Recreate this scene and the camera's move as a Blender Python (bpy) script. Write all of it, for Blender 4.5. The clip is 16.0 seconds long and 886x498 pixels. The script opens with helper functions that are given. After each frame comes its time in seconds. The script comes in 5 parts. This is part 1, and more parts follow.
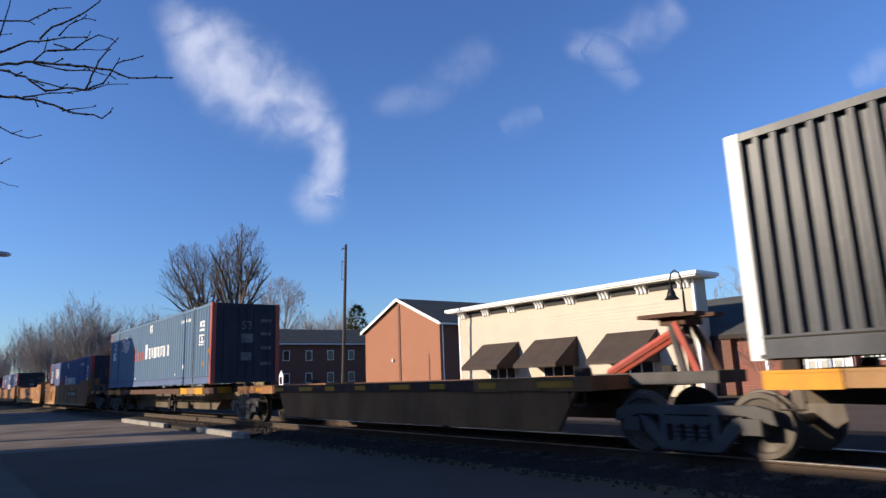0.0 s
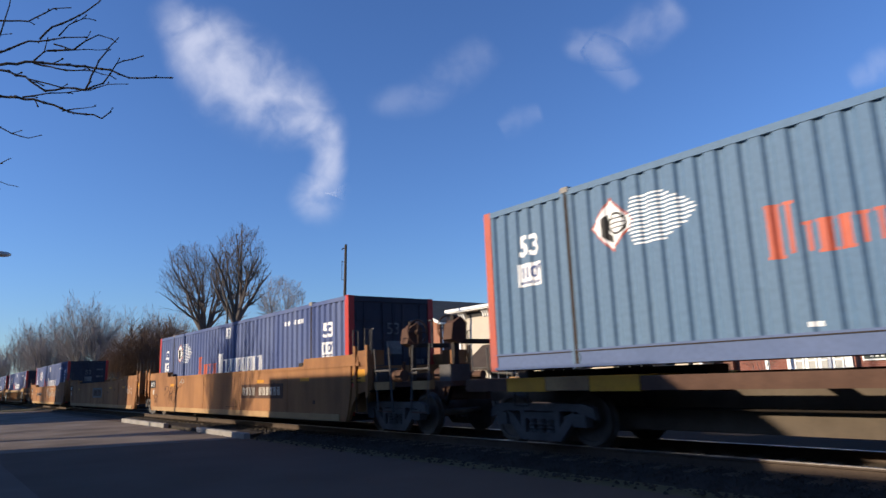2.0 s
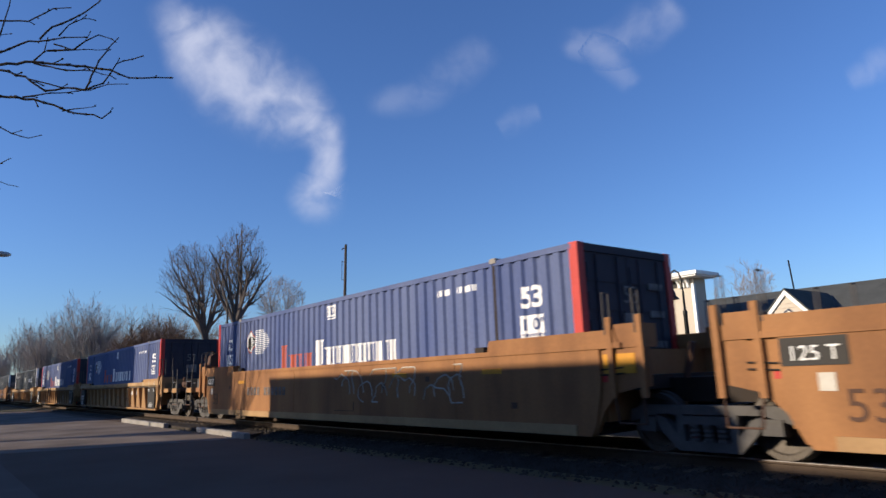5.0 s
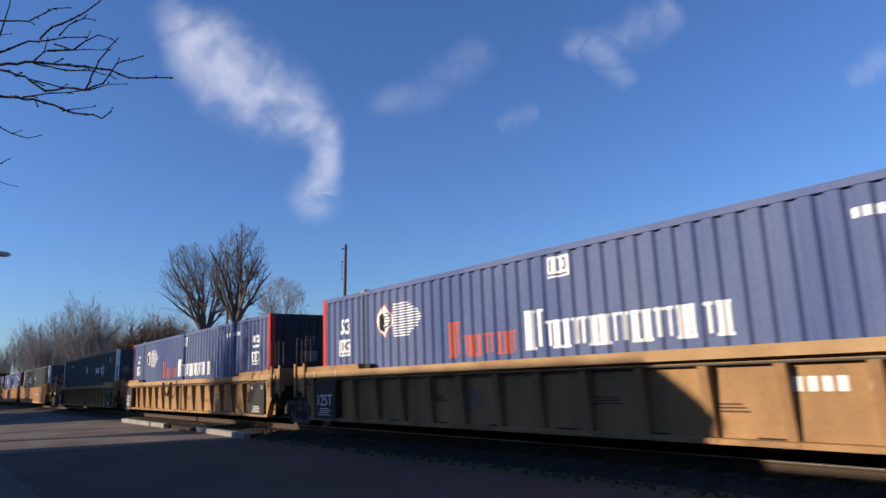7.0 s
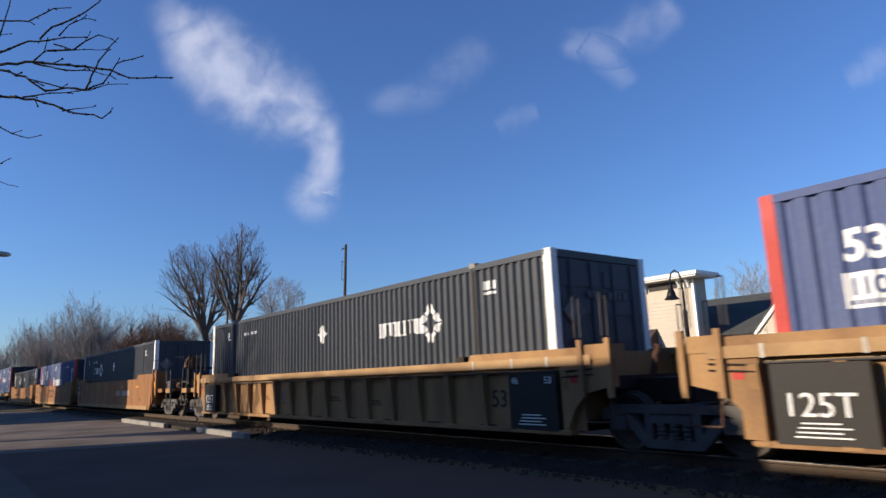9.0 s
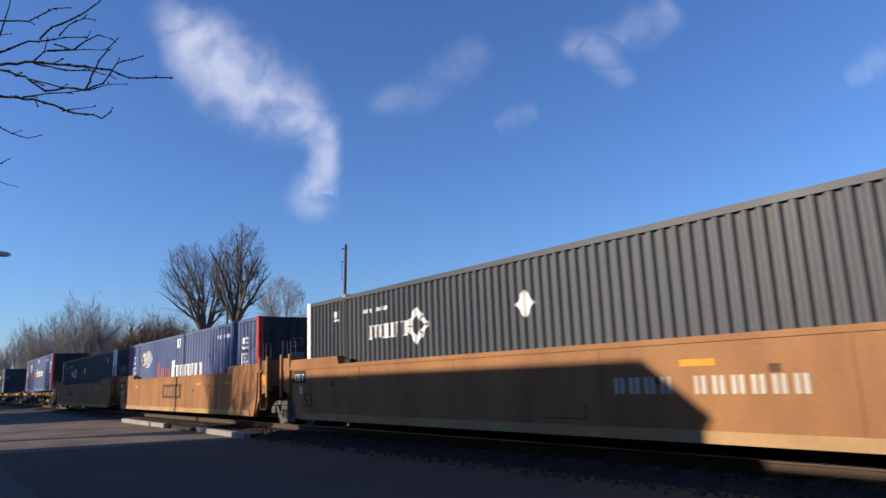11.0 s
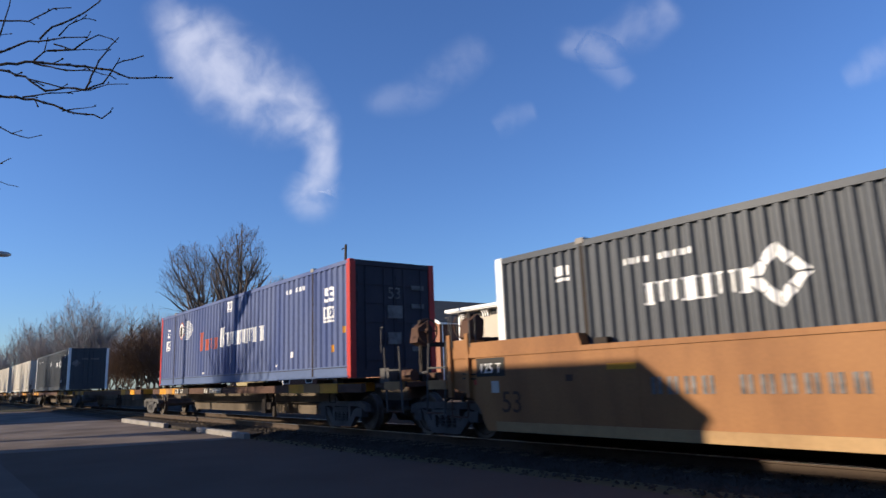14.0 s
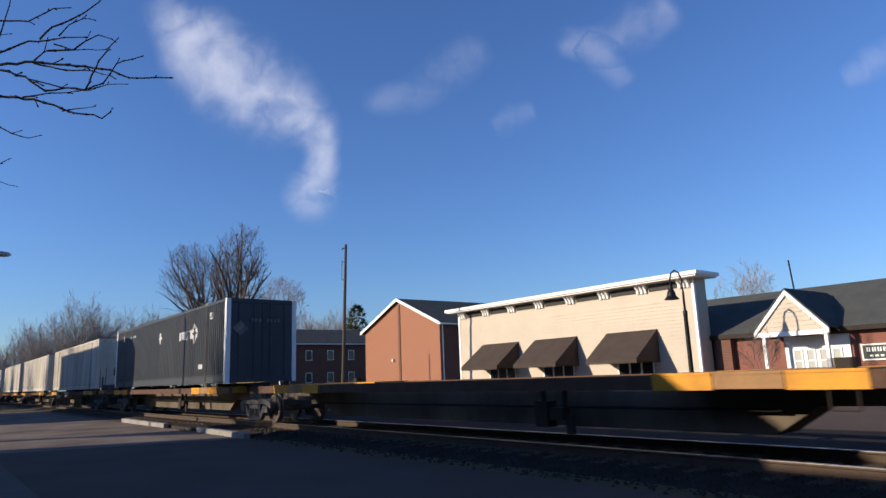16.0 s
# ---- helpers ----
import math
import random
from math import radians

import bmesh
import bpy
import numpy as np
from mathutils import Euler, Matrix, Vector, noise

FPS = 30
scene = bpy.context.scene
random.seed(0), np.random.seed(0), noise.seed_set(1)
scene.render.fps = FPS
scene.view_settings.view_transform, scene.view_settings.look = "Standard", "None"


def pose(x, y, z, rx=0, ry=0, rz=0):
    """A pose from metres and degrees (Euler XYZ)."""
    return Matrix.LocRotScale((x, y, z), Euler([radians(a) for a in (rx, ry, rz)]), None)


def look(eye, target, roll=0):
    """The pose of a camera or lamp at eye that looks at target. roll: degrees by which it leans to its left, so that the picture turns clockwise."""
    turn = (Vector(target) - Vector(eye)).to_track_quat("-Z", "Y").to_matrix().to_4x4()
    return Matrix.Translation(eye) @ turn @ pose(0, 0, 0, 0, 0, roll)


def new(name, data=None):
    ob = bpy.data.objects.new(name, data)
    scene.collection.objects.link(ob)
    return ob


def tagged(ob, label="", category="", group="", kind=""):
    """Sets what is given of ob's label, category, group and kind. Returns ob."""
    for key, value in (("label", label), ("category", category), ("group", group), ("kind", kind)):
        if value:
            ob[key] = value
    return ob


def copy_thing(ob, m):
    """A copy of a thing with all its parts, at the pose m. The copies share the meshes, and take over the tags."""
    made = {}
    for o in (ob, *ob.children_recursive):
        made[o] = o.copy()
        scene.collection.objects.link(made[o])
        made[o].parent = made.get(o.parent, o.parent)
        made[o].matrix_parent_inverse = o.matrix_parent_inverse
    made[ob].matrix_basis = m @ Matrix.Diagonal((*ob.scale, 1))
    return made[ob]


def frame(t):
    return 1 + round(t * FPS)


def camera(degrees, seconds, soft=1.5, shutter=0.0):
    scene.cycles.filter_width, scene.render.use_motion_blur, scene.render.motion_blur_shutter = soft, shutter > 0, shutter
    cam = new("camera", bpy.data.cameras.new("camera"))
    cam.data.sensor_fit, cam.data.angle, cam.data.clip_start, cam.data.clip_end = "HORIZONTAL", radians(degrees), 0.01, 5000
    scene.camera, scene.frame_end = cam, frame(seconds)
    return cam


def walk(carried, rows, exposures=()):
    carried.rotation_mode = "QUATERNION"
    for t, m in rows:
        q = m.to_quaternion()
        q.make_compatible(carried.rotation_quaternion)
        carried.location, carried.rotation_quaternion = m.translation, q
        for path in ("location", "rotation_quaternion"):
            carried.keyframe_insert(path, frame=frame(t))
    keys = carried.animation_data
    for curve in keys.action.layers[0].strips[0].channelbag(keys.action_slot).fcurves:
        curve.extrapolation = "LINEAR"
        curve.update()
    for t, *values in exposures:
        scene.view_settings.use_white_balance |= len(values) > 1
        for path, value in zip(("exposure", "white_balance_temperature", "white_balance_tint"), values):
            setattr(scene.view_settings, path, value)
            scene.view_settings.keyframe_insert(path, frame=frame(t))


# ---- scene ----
cam = camera(68.53, 16.0, shutter=0.12)
EYE = Vector((0.0, 0.0, 1.445))
YAW, PITCH, ROLL = 51.44, 11.06, -2.18
AIM = Vector((-math.sin(radians(YAW)) * math.cos(radians(PITCH)), math.cos(radians(YAW)) * math.cos(radians(PITCH)), math.sin(radians(PITCH))))
STAND = look(EYE, EYE + AIM, ROLL)
walk(cam, [(0.0, STAND), (16.0, STAND)], [(0.0, 0.55), (0.5, 0.4), (1.0, 0.32), (2.0, 0.47), (3.0, 0.4), (8.5, 0.4), (11.5, 0.52), (13.0, 0.44), (15.0, 0.55), (16.0, 0.4)])

# ---- light ----
SUN_WAY = Vector((0.45, 1.0, -0.345)).normalized()   # the way the sunlight goes
world = bpy.data.worlds.new("sky")
scene.world = world
world.use_nodes = True
wn = world.node_tree.nodes
sky = wn.new("ShaderNodeTexSky")
sky.sky_type, sky.sun_disc = "NISHITA", False
sky.sun_elevation = math.asin(-SUN_WAY.z)
sky.sun_rotation = math.atan2(-SUN_WAY.x, -SUN_WAY.y) % (2 * math.pi)
sky.altitude, sky.air_density, sky.dust_density, sky.ozone_density = 100, 1.15, 0.4, 2.5
wn["Background"].inputs["Strength"].default_value = 0.0715
clear = wn.new("ShaderNodeMix")     # a dry, clear winter sky: deeper blue
clear.data_type, clear.blend_type = "RGBA", "MULTIPLY"
clear.inputs[0].default_value, clear.inputs[7].default_value = 1.0, (0.79, 1.1, 1.76, 1)
world.node_tree.links.new(sky.outputs[0], clear.inputs[6])
world.node_tree.links.new(clear.outputs[2], wn["Background"].inputs["Color"])
sun = new("sun", bpy.data.lights.new("sun", "SUN"))
sun.data.energy, sun.data.angle, sun.data.color = 5.0, radians(0.5), (1.0, 0.86, 0.68)
sun.matrix_world = look((0, -30, 30), Vector((0, -30, 30)) + SUN_WAY)

# ---- materials ----
MATS = {}


def mat(name, color, second=None, rough=0.6, metal=0.0, scale=3.0, fine=40.0, bump=0.15, amount=0.5, streak=1.0, per_object=0.0, spec=0.2):
    """Colour broken up at two scales, with relief; streak above 1 draws the large stains out downwards."""
    m = bpy.data.materials.new(name)
    m.use_nodes = True
    n, l = m.node_tree.nodes, m.node_tree.links
    b = n["Principled BSDF"]
    b.inputs["Metallic"].default_value = metal
    b.inputs["Specular IOR Level"].default_value = spec
    tc = n.new("ShaderNodeTexCoord")
    mp = n.new("ShaderNodeMapping")
    mp.inputs["Scale"].default_value = (1, 1, 1 / streak)
    l.new(tc.outputs["Object"], mp.inputs["Vector"])
    big, small = n.new("ShaderNodeTexNoise"), n.new("ShaderNodeTexNoise")
    big.inputs["Scale"].default_value, big.inputs["Detail"].default_value = scale, 6
    small.inputs["Scale"].default_value, small.inputs["Detail"].default_value = fine, 4
    l.new(mp.outputs[0], big.inputs["Vector"])
    l.new(tc.outputs["Object"], small.inputs["Vector"])
    ramp = n.new("ShaderNodeMapRange")
    ramp.inputs["From Min"].default_value, ramp.inputs["From Max"].default_value = 0.35, 0.7
    ramp.inputs["To Max"].default_value = amount
    l.new(big.outputs["Fac"], ramp.inputs["Value"])
    mix = n.new("ShaderNodeMix")
    mix.data_type = "RGBA"
    second = second or tuple(c * 0.6 for c in color)
    mix.inputs[6].default_value, mix.inputs[7].default_value = (*color, 1), (*second, 1)
    l.new(ramp.outputs[0], mix.inputs[0])
    grain = n.new("ShaderNodeMix")
    grain.data_type, grain.blend_type = "RGBA", "MULTIPLY"
    grain.inputs[0].default_value = 0.35
    l.new(mix.outputs[2], grain.inputs[6])
    gr = n.new("ShaderNodeMapRange")
    gr.inputs["To Min"].default_value, gr.inputs["To Max"].default_value = 0.45, 1.5
    l.new(small.outputs["Fac"], gr.inputs["Value"])
    l.new(gr.outputs[0], grain.inputs[7])
    out = grain.outputs[2]
    if per_object:
        oi, hs = n.new("ShaderNodeObjectInfo"), n.new("ShaderNodeHueSaturation")
        mr = n.new("ShaderNodeMapRange")
        mr.inputs["To Min"].default_value, mr.inputs["To Max"].default_value = 1 - per_object, 1 + per_object
        l.new(oi.outputs["Random"], mr.inputs["Value"])
        l.new(mr.outputs[0], hs.inputs["Value"])
        l.new(out, hs.inputs["Color"])
        out = hs.outputs[0]
    l.new(out, b.inputs["Base Color"])
    rr = n.new("ShaderNodeMapRange")
    rr.inputs["To Min"].default_value, rr.inputs["To Max"].default_value = max(0.02, rough - 0.12), min(1, rough + 0.12)
    l.new(big.outputs["Fac"], rr.inputs["Value"])
    l.new(rr.outputs[0], b.inputs["Roughness"])
    if bump:
        bp = n.new("ShaderNodeBump")
        bp.inputs["Strength"].default_value, bp.inputs["Distance"].default_value = bump, 0.01
        l.new(small.outputs["Fac"], bp.inputs["Height"])
        l.new(bp.outputs[0], b.inputs["Normal"])
    MATS[name] = m
    return m


SHADED_VERGE = mat("cinders", (0.034, 0.029, 0.025), (0.018, 0.015, 0.013), 0.95, scale=0.8, fine=30, bump=0.5, spec=0.05)
ASPHALT = mat("asphalt", (0.118, 0.088, 0.07), (0.075, 0.056, 0.045), 0.92, scale=0.45, fine=60, bump=0.4, spec=0.05)
SUNLIT_ASPHALT = mat("old_pale_asphalt", (0.21, 0.17, 0.14), (0.095, 0.077, 0.063), 0.9, scale=0.5, fine=50, bump=0.4, amount=0.8, spec=0.05)
BALLAST = mat("ballast", (0.056, 0.047, 0.04), (0.03, 0.025, 0.021), 0.95, scale=1.5, fine=25, bump=0.8, amount=0.8, spec=0.05)
SOIL = mat("winter_grass", (0.13, 0.11, 0.06), (0.08, 0.075, 0.05), 0.95, scale=0.4, fine=18, bump=0.6, amount=0.9, spec=0.05)
KERB = mat("concrete", (0.29, 0.265, 0.235), (0.14, 0.125, 0.108), 0.85, scale=1.3, fine=35)
STEEL = mat("rail_steel", (0.32, 0.3, 0.29), (0.14, 0.09, 0.07), 0.35, metal=0.9, scale=2)
TIE = mat("timber", (0.11, 0.085, 0.062), (0.06, 0.048, 0.037), 0.9, scale=2, fine=30, bump=0.4, spec=0.05)
TTX = mat("wagon_brown_yellow", (0.295, 0.136, 0.05), (0.17, 0.075, 0.034), 0.6, scale=1.3, fine=22, amount=0.75, streak=3)
# Container ends coloured near-black for the shade away from the sun.
SHADED_END = mat("soot_stained_end", (0.03, 0.03, 0.042), (0.055, 0.05, 0.06), 0.7, scale=2.2, fine=16, amount=0.8, streak=3)
# White marks dimmed for the shade on container ends; also faint stencils.
DIM_MARK = mat("stained_end_marks", (0.2, 0.19, 0.18), (0.07, 0.065, 0.065), 0.7, scale=6, fine=20, amount=0.9)
# Twig colour lightened to carry the haze of distance.
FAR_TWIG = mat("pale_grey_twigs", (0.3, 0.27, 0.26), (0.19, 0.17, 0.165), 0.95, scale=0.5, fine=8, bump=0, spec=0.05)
TTX_DIRTY = mat("wagon_dirty_brown_yellow", (0.31, 0.143, 0.054), (0.165, 0.074, 0.033), 0.7, scale=1.3, fine=20, amount=0.9, streak=3)
SPINE = mat("wagon_dusty_drab", (0.125, 0.096, 0.068), (0.06, 0.045, 0.032), 0.75, scale=1.3, fine=20, amount=0.9, streak=2)
TTX_PALE = mat("wagon_pale_yellow", (0.4, 0.25, 0.115), (0.25, 0.145, 0.07), 0.65, scale=1.2, fine=18, amount=0.8)
TTX_RIB = mat("wagon_faded_yellow", (0.355, 0.2, 0.083), (0.165, 0.088, 0.045), 0.65, scale=1.6, fine=20, amount=0.75, streak=3)
YELLOW = mat("deck_yellow", (0.6, 0.27, 0.02), (0.34, 0.15, 0.03), 0.55, scale=2, fine=25, amount=0.7)
GRIME = mat("grimy_iron", (0.03, 0.024, 0.02), (0.048, 0.034, 0.025), 0.75, metal=0.2, scale=3, fine=30, bump=0.3)
DUST = mat("dusty_cast_steel", (0.1, 0.093, 0.087), (0.046, 0.041, 0.037), 0.85, scale=3, fine=25, bump=0.3)
RAIL_RUST = mat("rail_rust", (0.08, 0.056, 0.04), (0.05, 0.034, 0.026), 0.85, scale=4, fine=30, bump=0.3)
CANVAS_GREY = mat("light_pavement", (0.15, 0.116, 0.095), (0.1, 0.078, 0.064), 0.9, scale=0.8, fine=45, bump=0.3, spec=0.05)
RUST = mat("rusty_iron", (0.1, 0.054, 0.036), (0.052, 0.03, 0.022), 0.8, metal=0.1, scale=3, fine=30, bump=0.3)
WHEEL = mat("wheel_steel", (0.115, 0.097, 0.08), (0.05, 0.041, 0.033), 0.6, metal=0.3, scale=4)
PALE = mat("worn_bright_steel", (0.5, 0.48, 0.45), (0.25, 0.2, 0.17), 0.45, metal=0.5, scale=4)
BLUE = mat("container_blue", (0.057, 0.082, 0.195), (0.115, 0.14, 0.235), 0.65, scale=0.9, fine=14, amount=0.85, streak=4, per_object=0.06)
GREYBLUE = mat("container_grey_blue", (0.085, 0.15, 0.235), (0.12, 0.18, 0.25), 0.65, scale=0.7, fine=14, amount=0.7, streak=4)
RAILBLUE = mat("container_sill_blue", (0.09, 0.125, 0.225), (0.07, 0.1, 0.18), 0.65, scale=1, fine=14)
DARK = mat("container_slate", (0.04, 0.046, 0.056), (0.064, 0.07, 0.08), 0.5, scale=0.8, fine=14, amount=0.7, streak=4, spec=0.25)
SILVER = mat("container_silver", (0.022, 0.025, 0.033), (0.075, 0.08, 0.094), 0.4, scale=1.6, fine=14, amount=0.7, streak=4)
CREAM = mat("container_white", (0.55, 0.51, 0.44), (0.3, 0.26, 0.2), 0.6, scale=0.9, fine=12, amount=0.8, streak=4)
WHITE = mat("white_paint", (0.8, 0.79, 0.76), (0.66, 0.64, 0.6), 0.5, scale=3, fine=30, amount=0.4)
RED = mat("red_paint", (0.462, 0.038, 0.031), (0.346, 0.046, 0.031), 0.5, scale=2, fine=20, per_object=0.08)
ORANGE = mat("faded_red_paint", (0.462, 0.092, 0.046), (0.346, 0.092, 0.077), 0.55, scale=1.2, fine=15, amount=0.9)
BLACK = mat("black_panel", (0.027, 0.025, 0.023), (0.046, 0.038, 0.031), 0.6, scale=3, fine=20)
SIDING = mat("cream_siding", (0.5, 0.425, 0.335), (0.445, 0.38, 0.295), 0.6, scale=0.8, fine=20, amount=0.5, bump=0.1)
TRIM = mat("white_trim", (0.82, 0.81, 0.78), (0.72, 0.7, 0.66), 0.5, scale=2, fine=25, amount=0.3, bump=0.05)
AWNING = mat("brown_canvas", (0.069, 0.054, 0.046), (0.050, 0.038, 0.035), 0.85, scale=1.5, fine=60, bump=0.2, spec=0.05)
SHINGLE = mat("dark_shingle", (0.083, 0.086, 0.082), (0.052, 0.054, 0.052), 0.9, scale=1.2, fine=12, bump=0.5, spec=0.05)
GLASS = mat("window_dark", (0.02, 0.023, 0.028), (0.03, 0.033, 0.04), 0.12, scale=1, bump=0, spec=0.5)
IRON = mat("black_iron", (0.012, 0.012, 0.012), (0.023, 0.022, 0.020), 0.45, metal=0.3, scale=6)
POLE = mat("weathered_pole", (0.085, 0.068, 0.055), (0.05, 0.04, 0.033), 0.9, scale=2, fine=25, streak=8, bump=0.4)
BARK = mat("bark", (0.14, 0.11, 0.09), (0.08, 0.065, 0.055), 0.95, scale=2, fine=20, bump=0.5, streak=4, spec=0.05)
# Darker copy of the bark, for boughs in shade against the sky.
SHADED_BARK = mat("dark_bark", (0.045, 0.036, 0.03), (0.03, 0.024, 0.02), 0.95, scale=3, fine=30, bump=0.4, spec=0.05)
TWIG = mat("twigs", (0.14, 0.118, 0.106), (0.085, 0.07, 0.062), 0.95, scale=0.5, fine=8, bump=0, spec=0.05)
BROWN_TWIG = mat("brown_twigs", (0.15, 0.1, 0.075), (0.085, 0.055, 0.04), 0.95, scale=0.5, fine=8, bump=0, spec=0.05)
# Pale colour stands in for the white reflection in the entrance panes.
PALE_PANE = mat("curtained_glass", (0.42, 0.41, 0.38), (0.3, 0.3, 0.29), 0.25, scale=1.5, bump=0, spec=0.5)
EVERGREEN = mat("evergreen", (0.035, 0.05, 0.025), (0.02, 0.03, 0.015), 0.9, scale=1, fine=6, spec=0.05)
TAN_HOUSE = mat("tan_siding_house", (0.323, 0.254, 0.138), (0.262, 0.208, 0.115), 0.7, scale=0.7, fine=15)
SIGN_GREEN = mat("sign_green", (0.038, 0.054, 0.046), (0.031, 0.042, 0.038), 0.5, scale=2)


def brick_mat(name, a, b, mortar):
    m = mat(name, a, b, 0.85, scale=1.2, fine=30, bump=0.2)
    n, l = m.node_tree.nodes, m.node_tree.links
    tc = n.new("ShaderNodeTexCoord")
    mp = n.new("ShaderNodeMapping")
    mp.inputs["Rotation"].default_value = (radians(90), 0, 0)
    l.new(tc.outputs["Object"], mp.inputs["Vector"])
    t = n.new("ShaderNodeTexBrick")
    t.inputs["Scale"].default_value = 1
    t.inputs["Brick Width"].default_value, t.inputs["Row Height"].default_value, t.inputs["Mortar Size"].default_value = 0.22, 0.075, 0.008
    t.inputs["Color1"].default_value, t.inputs["Color2"].default_value, t.inputs["Mortar"].default_value = (*a, 1), (*b, 1), (*mortar, 1)
    l.new(mp.outputs[0], t.inputs["Vector"])
    mx = n.new("ShaderNodeMix")
    mx.data_type, mx.blend_type = "RGBA", "MIX"
    mx.inputs[0].default_value = 0.6
    bsdf = n["Principled BSDF"]
    l.new(bsdf.inputs["Base Color"].links[0].from_socket, mx.inputs[6])
    l.new(t.outputs["Color"], mx.inputs[7])
    l.new(mx.outputs[2], bsdf.inputs["Base Color"])
    return m


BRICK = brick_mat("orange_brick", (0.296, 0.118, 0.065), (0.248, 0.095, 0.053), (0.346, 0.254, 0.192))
# Brown brick; also the orange block's side walls, darkened for shade.
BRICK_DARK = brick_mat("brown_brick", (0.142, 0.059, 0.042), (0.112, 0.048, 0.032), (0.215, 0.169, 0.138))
BRICK_RED = brick_mat("red_brick", (0.213, 0.071, 0.048), (0.165, 0.053, 0.038), (0.277, 0.215, 0.185))

# ---- mesh tools ----


def box(bm, x0, x1, y0, y1, z0, z1, m=None):
    vs = [bm.verts.new(v) for v in ((x0, y0, z0), (x1, y0, z0), (x1, y1, z0), (x0, y1, z0), (x0, y0, z1), (x1, y0, z1), (x1, y1, z1), (x0, y1, z1))]
    for v in vs:
        if m is not None:
            v.co = m @ v.co
    for f in ((0, 3, 2, 1), (4, 5, 6, 7), (0, 1, 5, 4), (1, 2, 6, 5), (2, 3, 7, 6), (3, 0, 4, 7)):
        bm.faces.new([vs[i] for i in f])


def prism(bm, poly, a0, a1, axis="y"):
    """A polygon, drawn in the two other axes, pushed from a0 to a1 along one axis."""
    put = {"y": lambda p, a: (p[0], a, p[1]), "x": lambda p, a: (a, p[0], p[1]), "z": lambda p, a: (p[0], p[1], a)}[axis]
    v0 = [bm.verts.new(put(p, a0)) for p in poly]
    v1 = [bm.verts.new(put(p, a1)) for p in poly]
    n = len(poly)
    bm.faces.new(v0)
    bm.faces.new(v1[::-1])
    for i in range(n):
        bm.faces.new((v0[i], v1[i], v1[(i + 1) % n], v0[(i + 1) % n]))


def tube(bm, a, b, r0, r1=None, sides=8):
    a, b = Vector(a), Vector(b)
    r1 = r0 if r1 is None else r1
    q = (b - a).to_track_quat("Z", "Y").to_matrix()
    rings = []
    for c, r in ((a, r0), (b, r1)):
        rings.append([bm.verts.new(c + q @ Vector((r * math.cos(k * 2 * math.pi / sides), r * math.sin(k * 2 * math.pi / sides), 0))) for k in range(sides)])
    for k in range(sides):
        bm.faces.new((rings[0][k], rings[0][(k + 1) % sides], rings[1][(k + 1) % sides], rings[1][k]))
    bm.faces.new(rings[0][::-1])
    bm.faces.new(rings[1])


def lathe(bm, rings, centre, axis="y", sides=24):
    """Rings of (radius, place along the axis) turned into a solid."""
    c = Vector(centre)
    rows = []
    for r, a in rings:
        row = []
        for k in range(sides):
            u, w = r * math.cos(k * 2 * math.pi / sides), r * math.sin(k * 2 * math.pi / sides)
            row.append(bm.verts.new(c + Vector({"y": (u, a, w), "z": (u, w, a), "x": (a, u, w)}[axis])))
        rows.append(row)
    for p, q in zip(rows, rows[1:]):
        for k in range(sides):
            bm.faces.new((p[k], p[(k + 1) % sides], q[(k + 1) % sides], q[k]))
    bm.faces.new(rows[0][::-1])
    bm.faces.new(rows[-1])


def mesh_of(name, bm, material, smooth=False):
    bmesh.ops.recalc_face_normals(bm, faces=bm.faces)
    me = bpy.data.meshes.new(name)
    bm.to_mesh(me)
    bm.free()
    me.materials.append(material)
    if smooth:
        for p in me.polygons:
            p.use_smooth = True
    return me


def part(name, bm, material, parent=None, label="", smooth=False):
    ob = new(name, mesh_of(name, bm, material, smooth) if isinstance(bm, bmesh.types.BMesh) else bm)
    if parent is not None:
        ob.parent = parent
    return tagged(ob, label)


def thing(name, label, category, m=None, group="", kind=""):
    ob = new(name)
    ob.empty_display_size = 0.3
    if m is not None:
        ob.matrix_basis = m
    return tagged(ob, label, category, group, kind)


def B(*boxes):
    bm = bmesh.new()
    for b in boxes:
        box(bm, *b)
    return bm


def tubes(*items, sides=6):
    bm = bmesh.new()
    for a, b, r in items:
        tube(bm, a, b, r, sides=sides)
    return bm


def lettering(text, size, material, depth=0.006, bold=0.0):
    """Readable numbers as a flat mesh in the x-z plane, facing -y, its lower left corner at the origin."""
    cu = bpy.data.curves.new("writing", "FONT")
    cu.body, cu.size, cu.extrude, cu.offset = text, size, depth / 2, bold
    ob = bpy.data.objects.new("writing", cu)
    scene.collection.objects.link(ob)
    bpy.context.view_layer.update()
    me = bpy.data.meshes.new_from_object(ob.evaluated_get(bpy.context.evaluated_depsgraph_get()))
    bpy.data.objects.remove(ob)
    me.transform(Matrix.Rotation(radians(90), 4, "X"))
    me.materials.clear()
    me.materials.append(material)
    return me


# ---- ground, road, track ----
TRACK_Y, RAIL_Z, SPEED = 9.31, 0.25, 15.4526


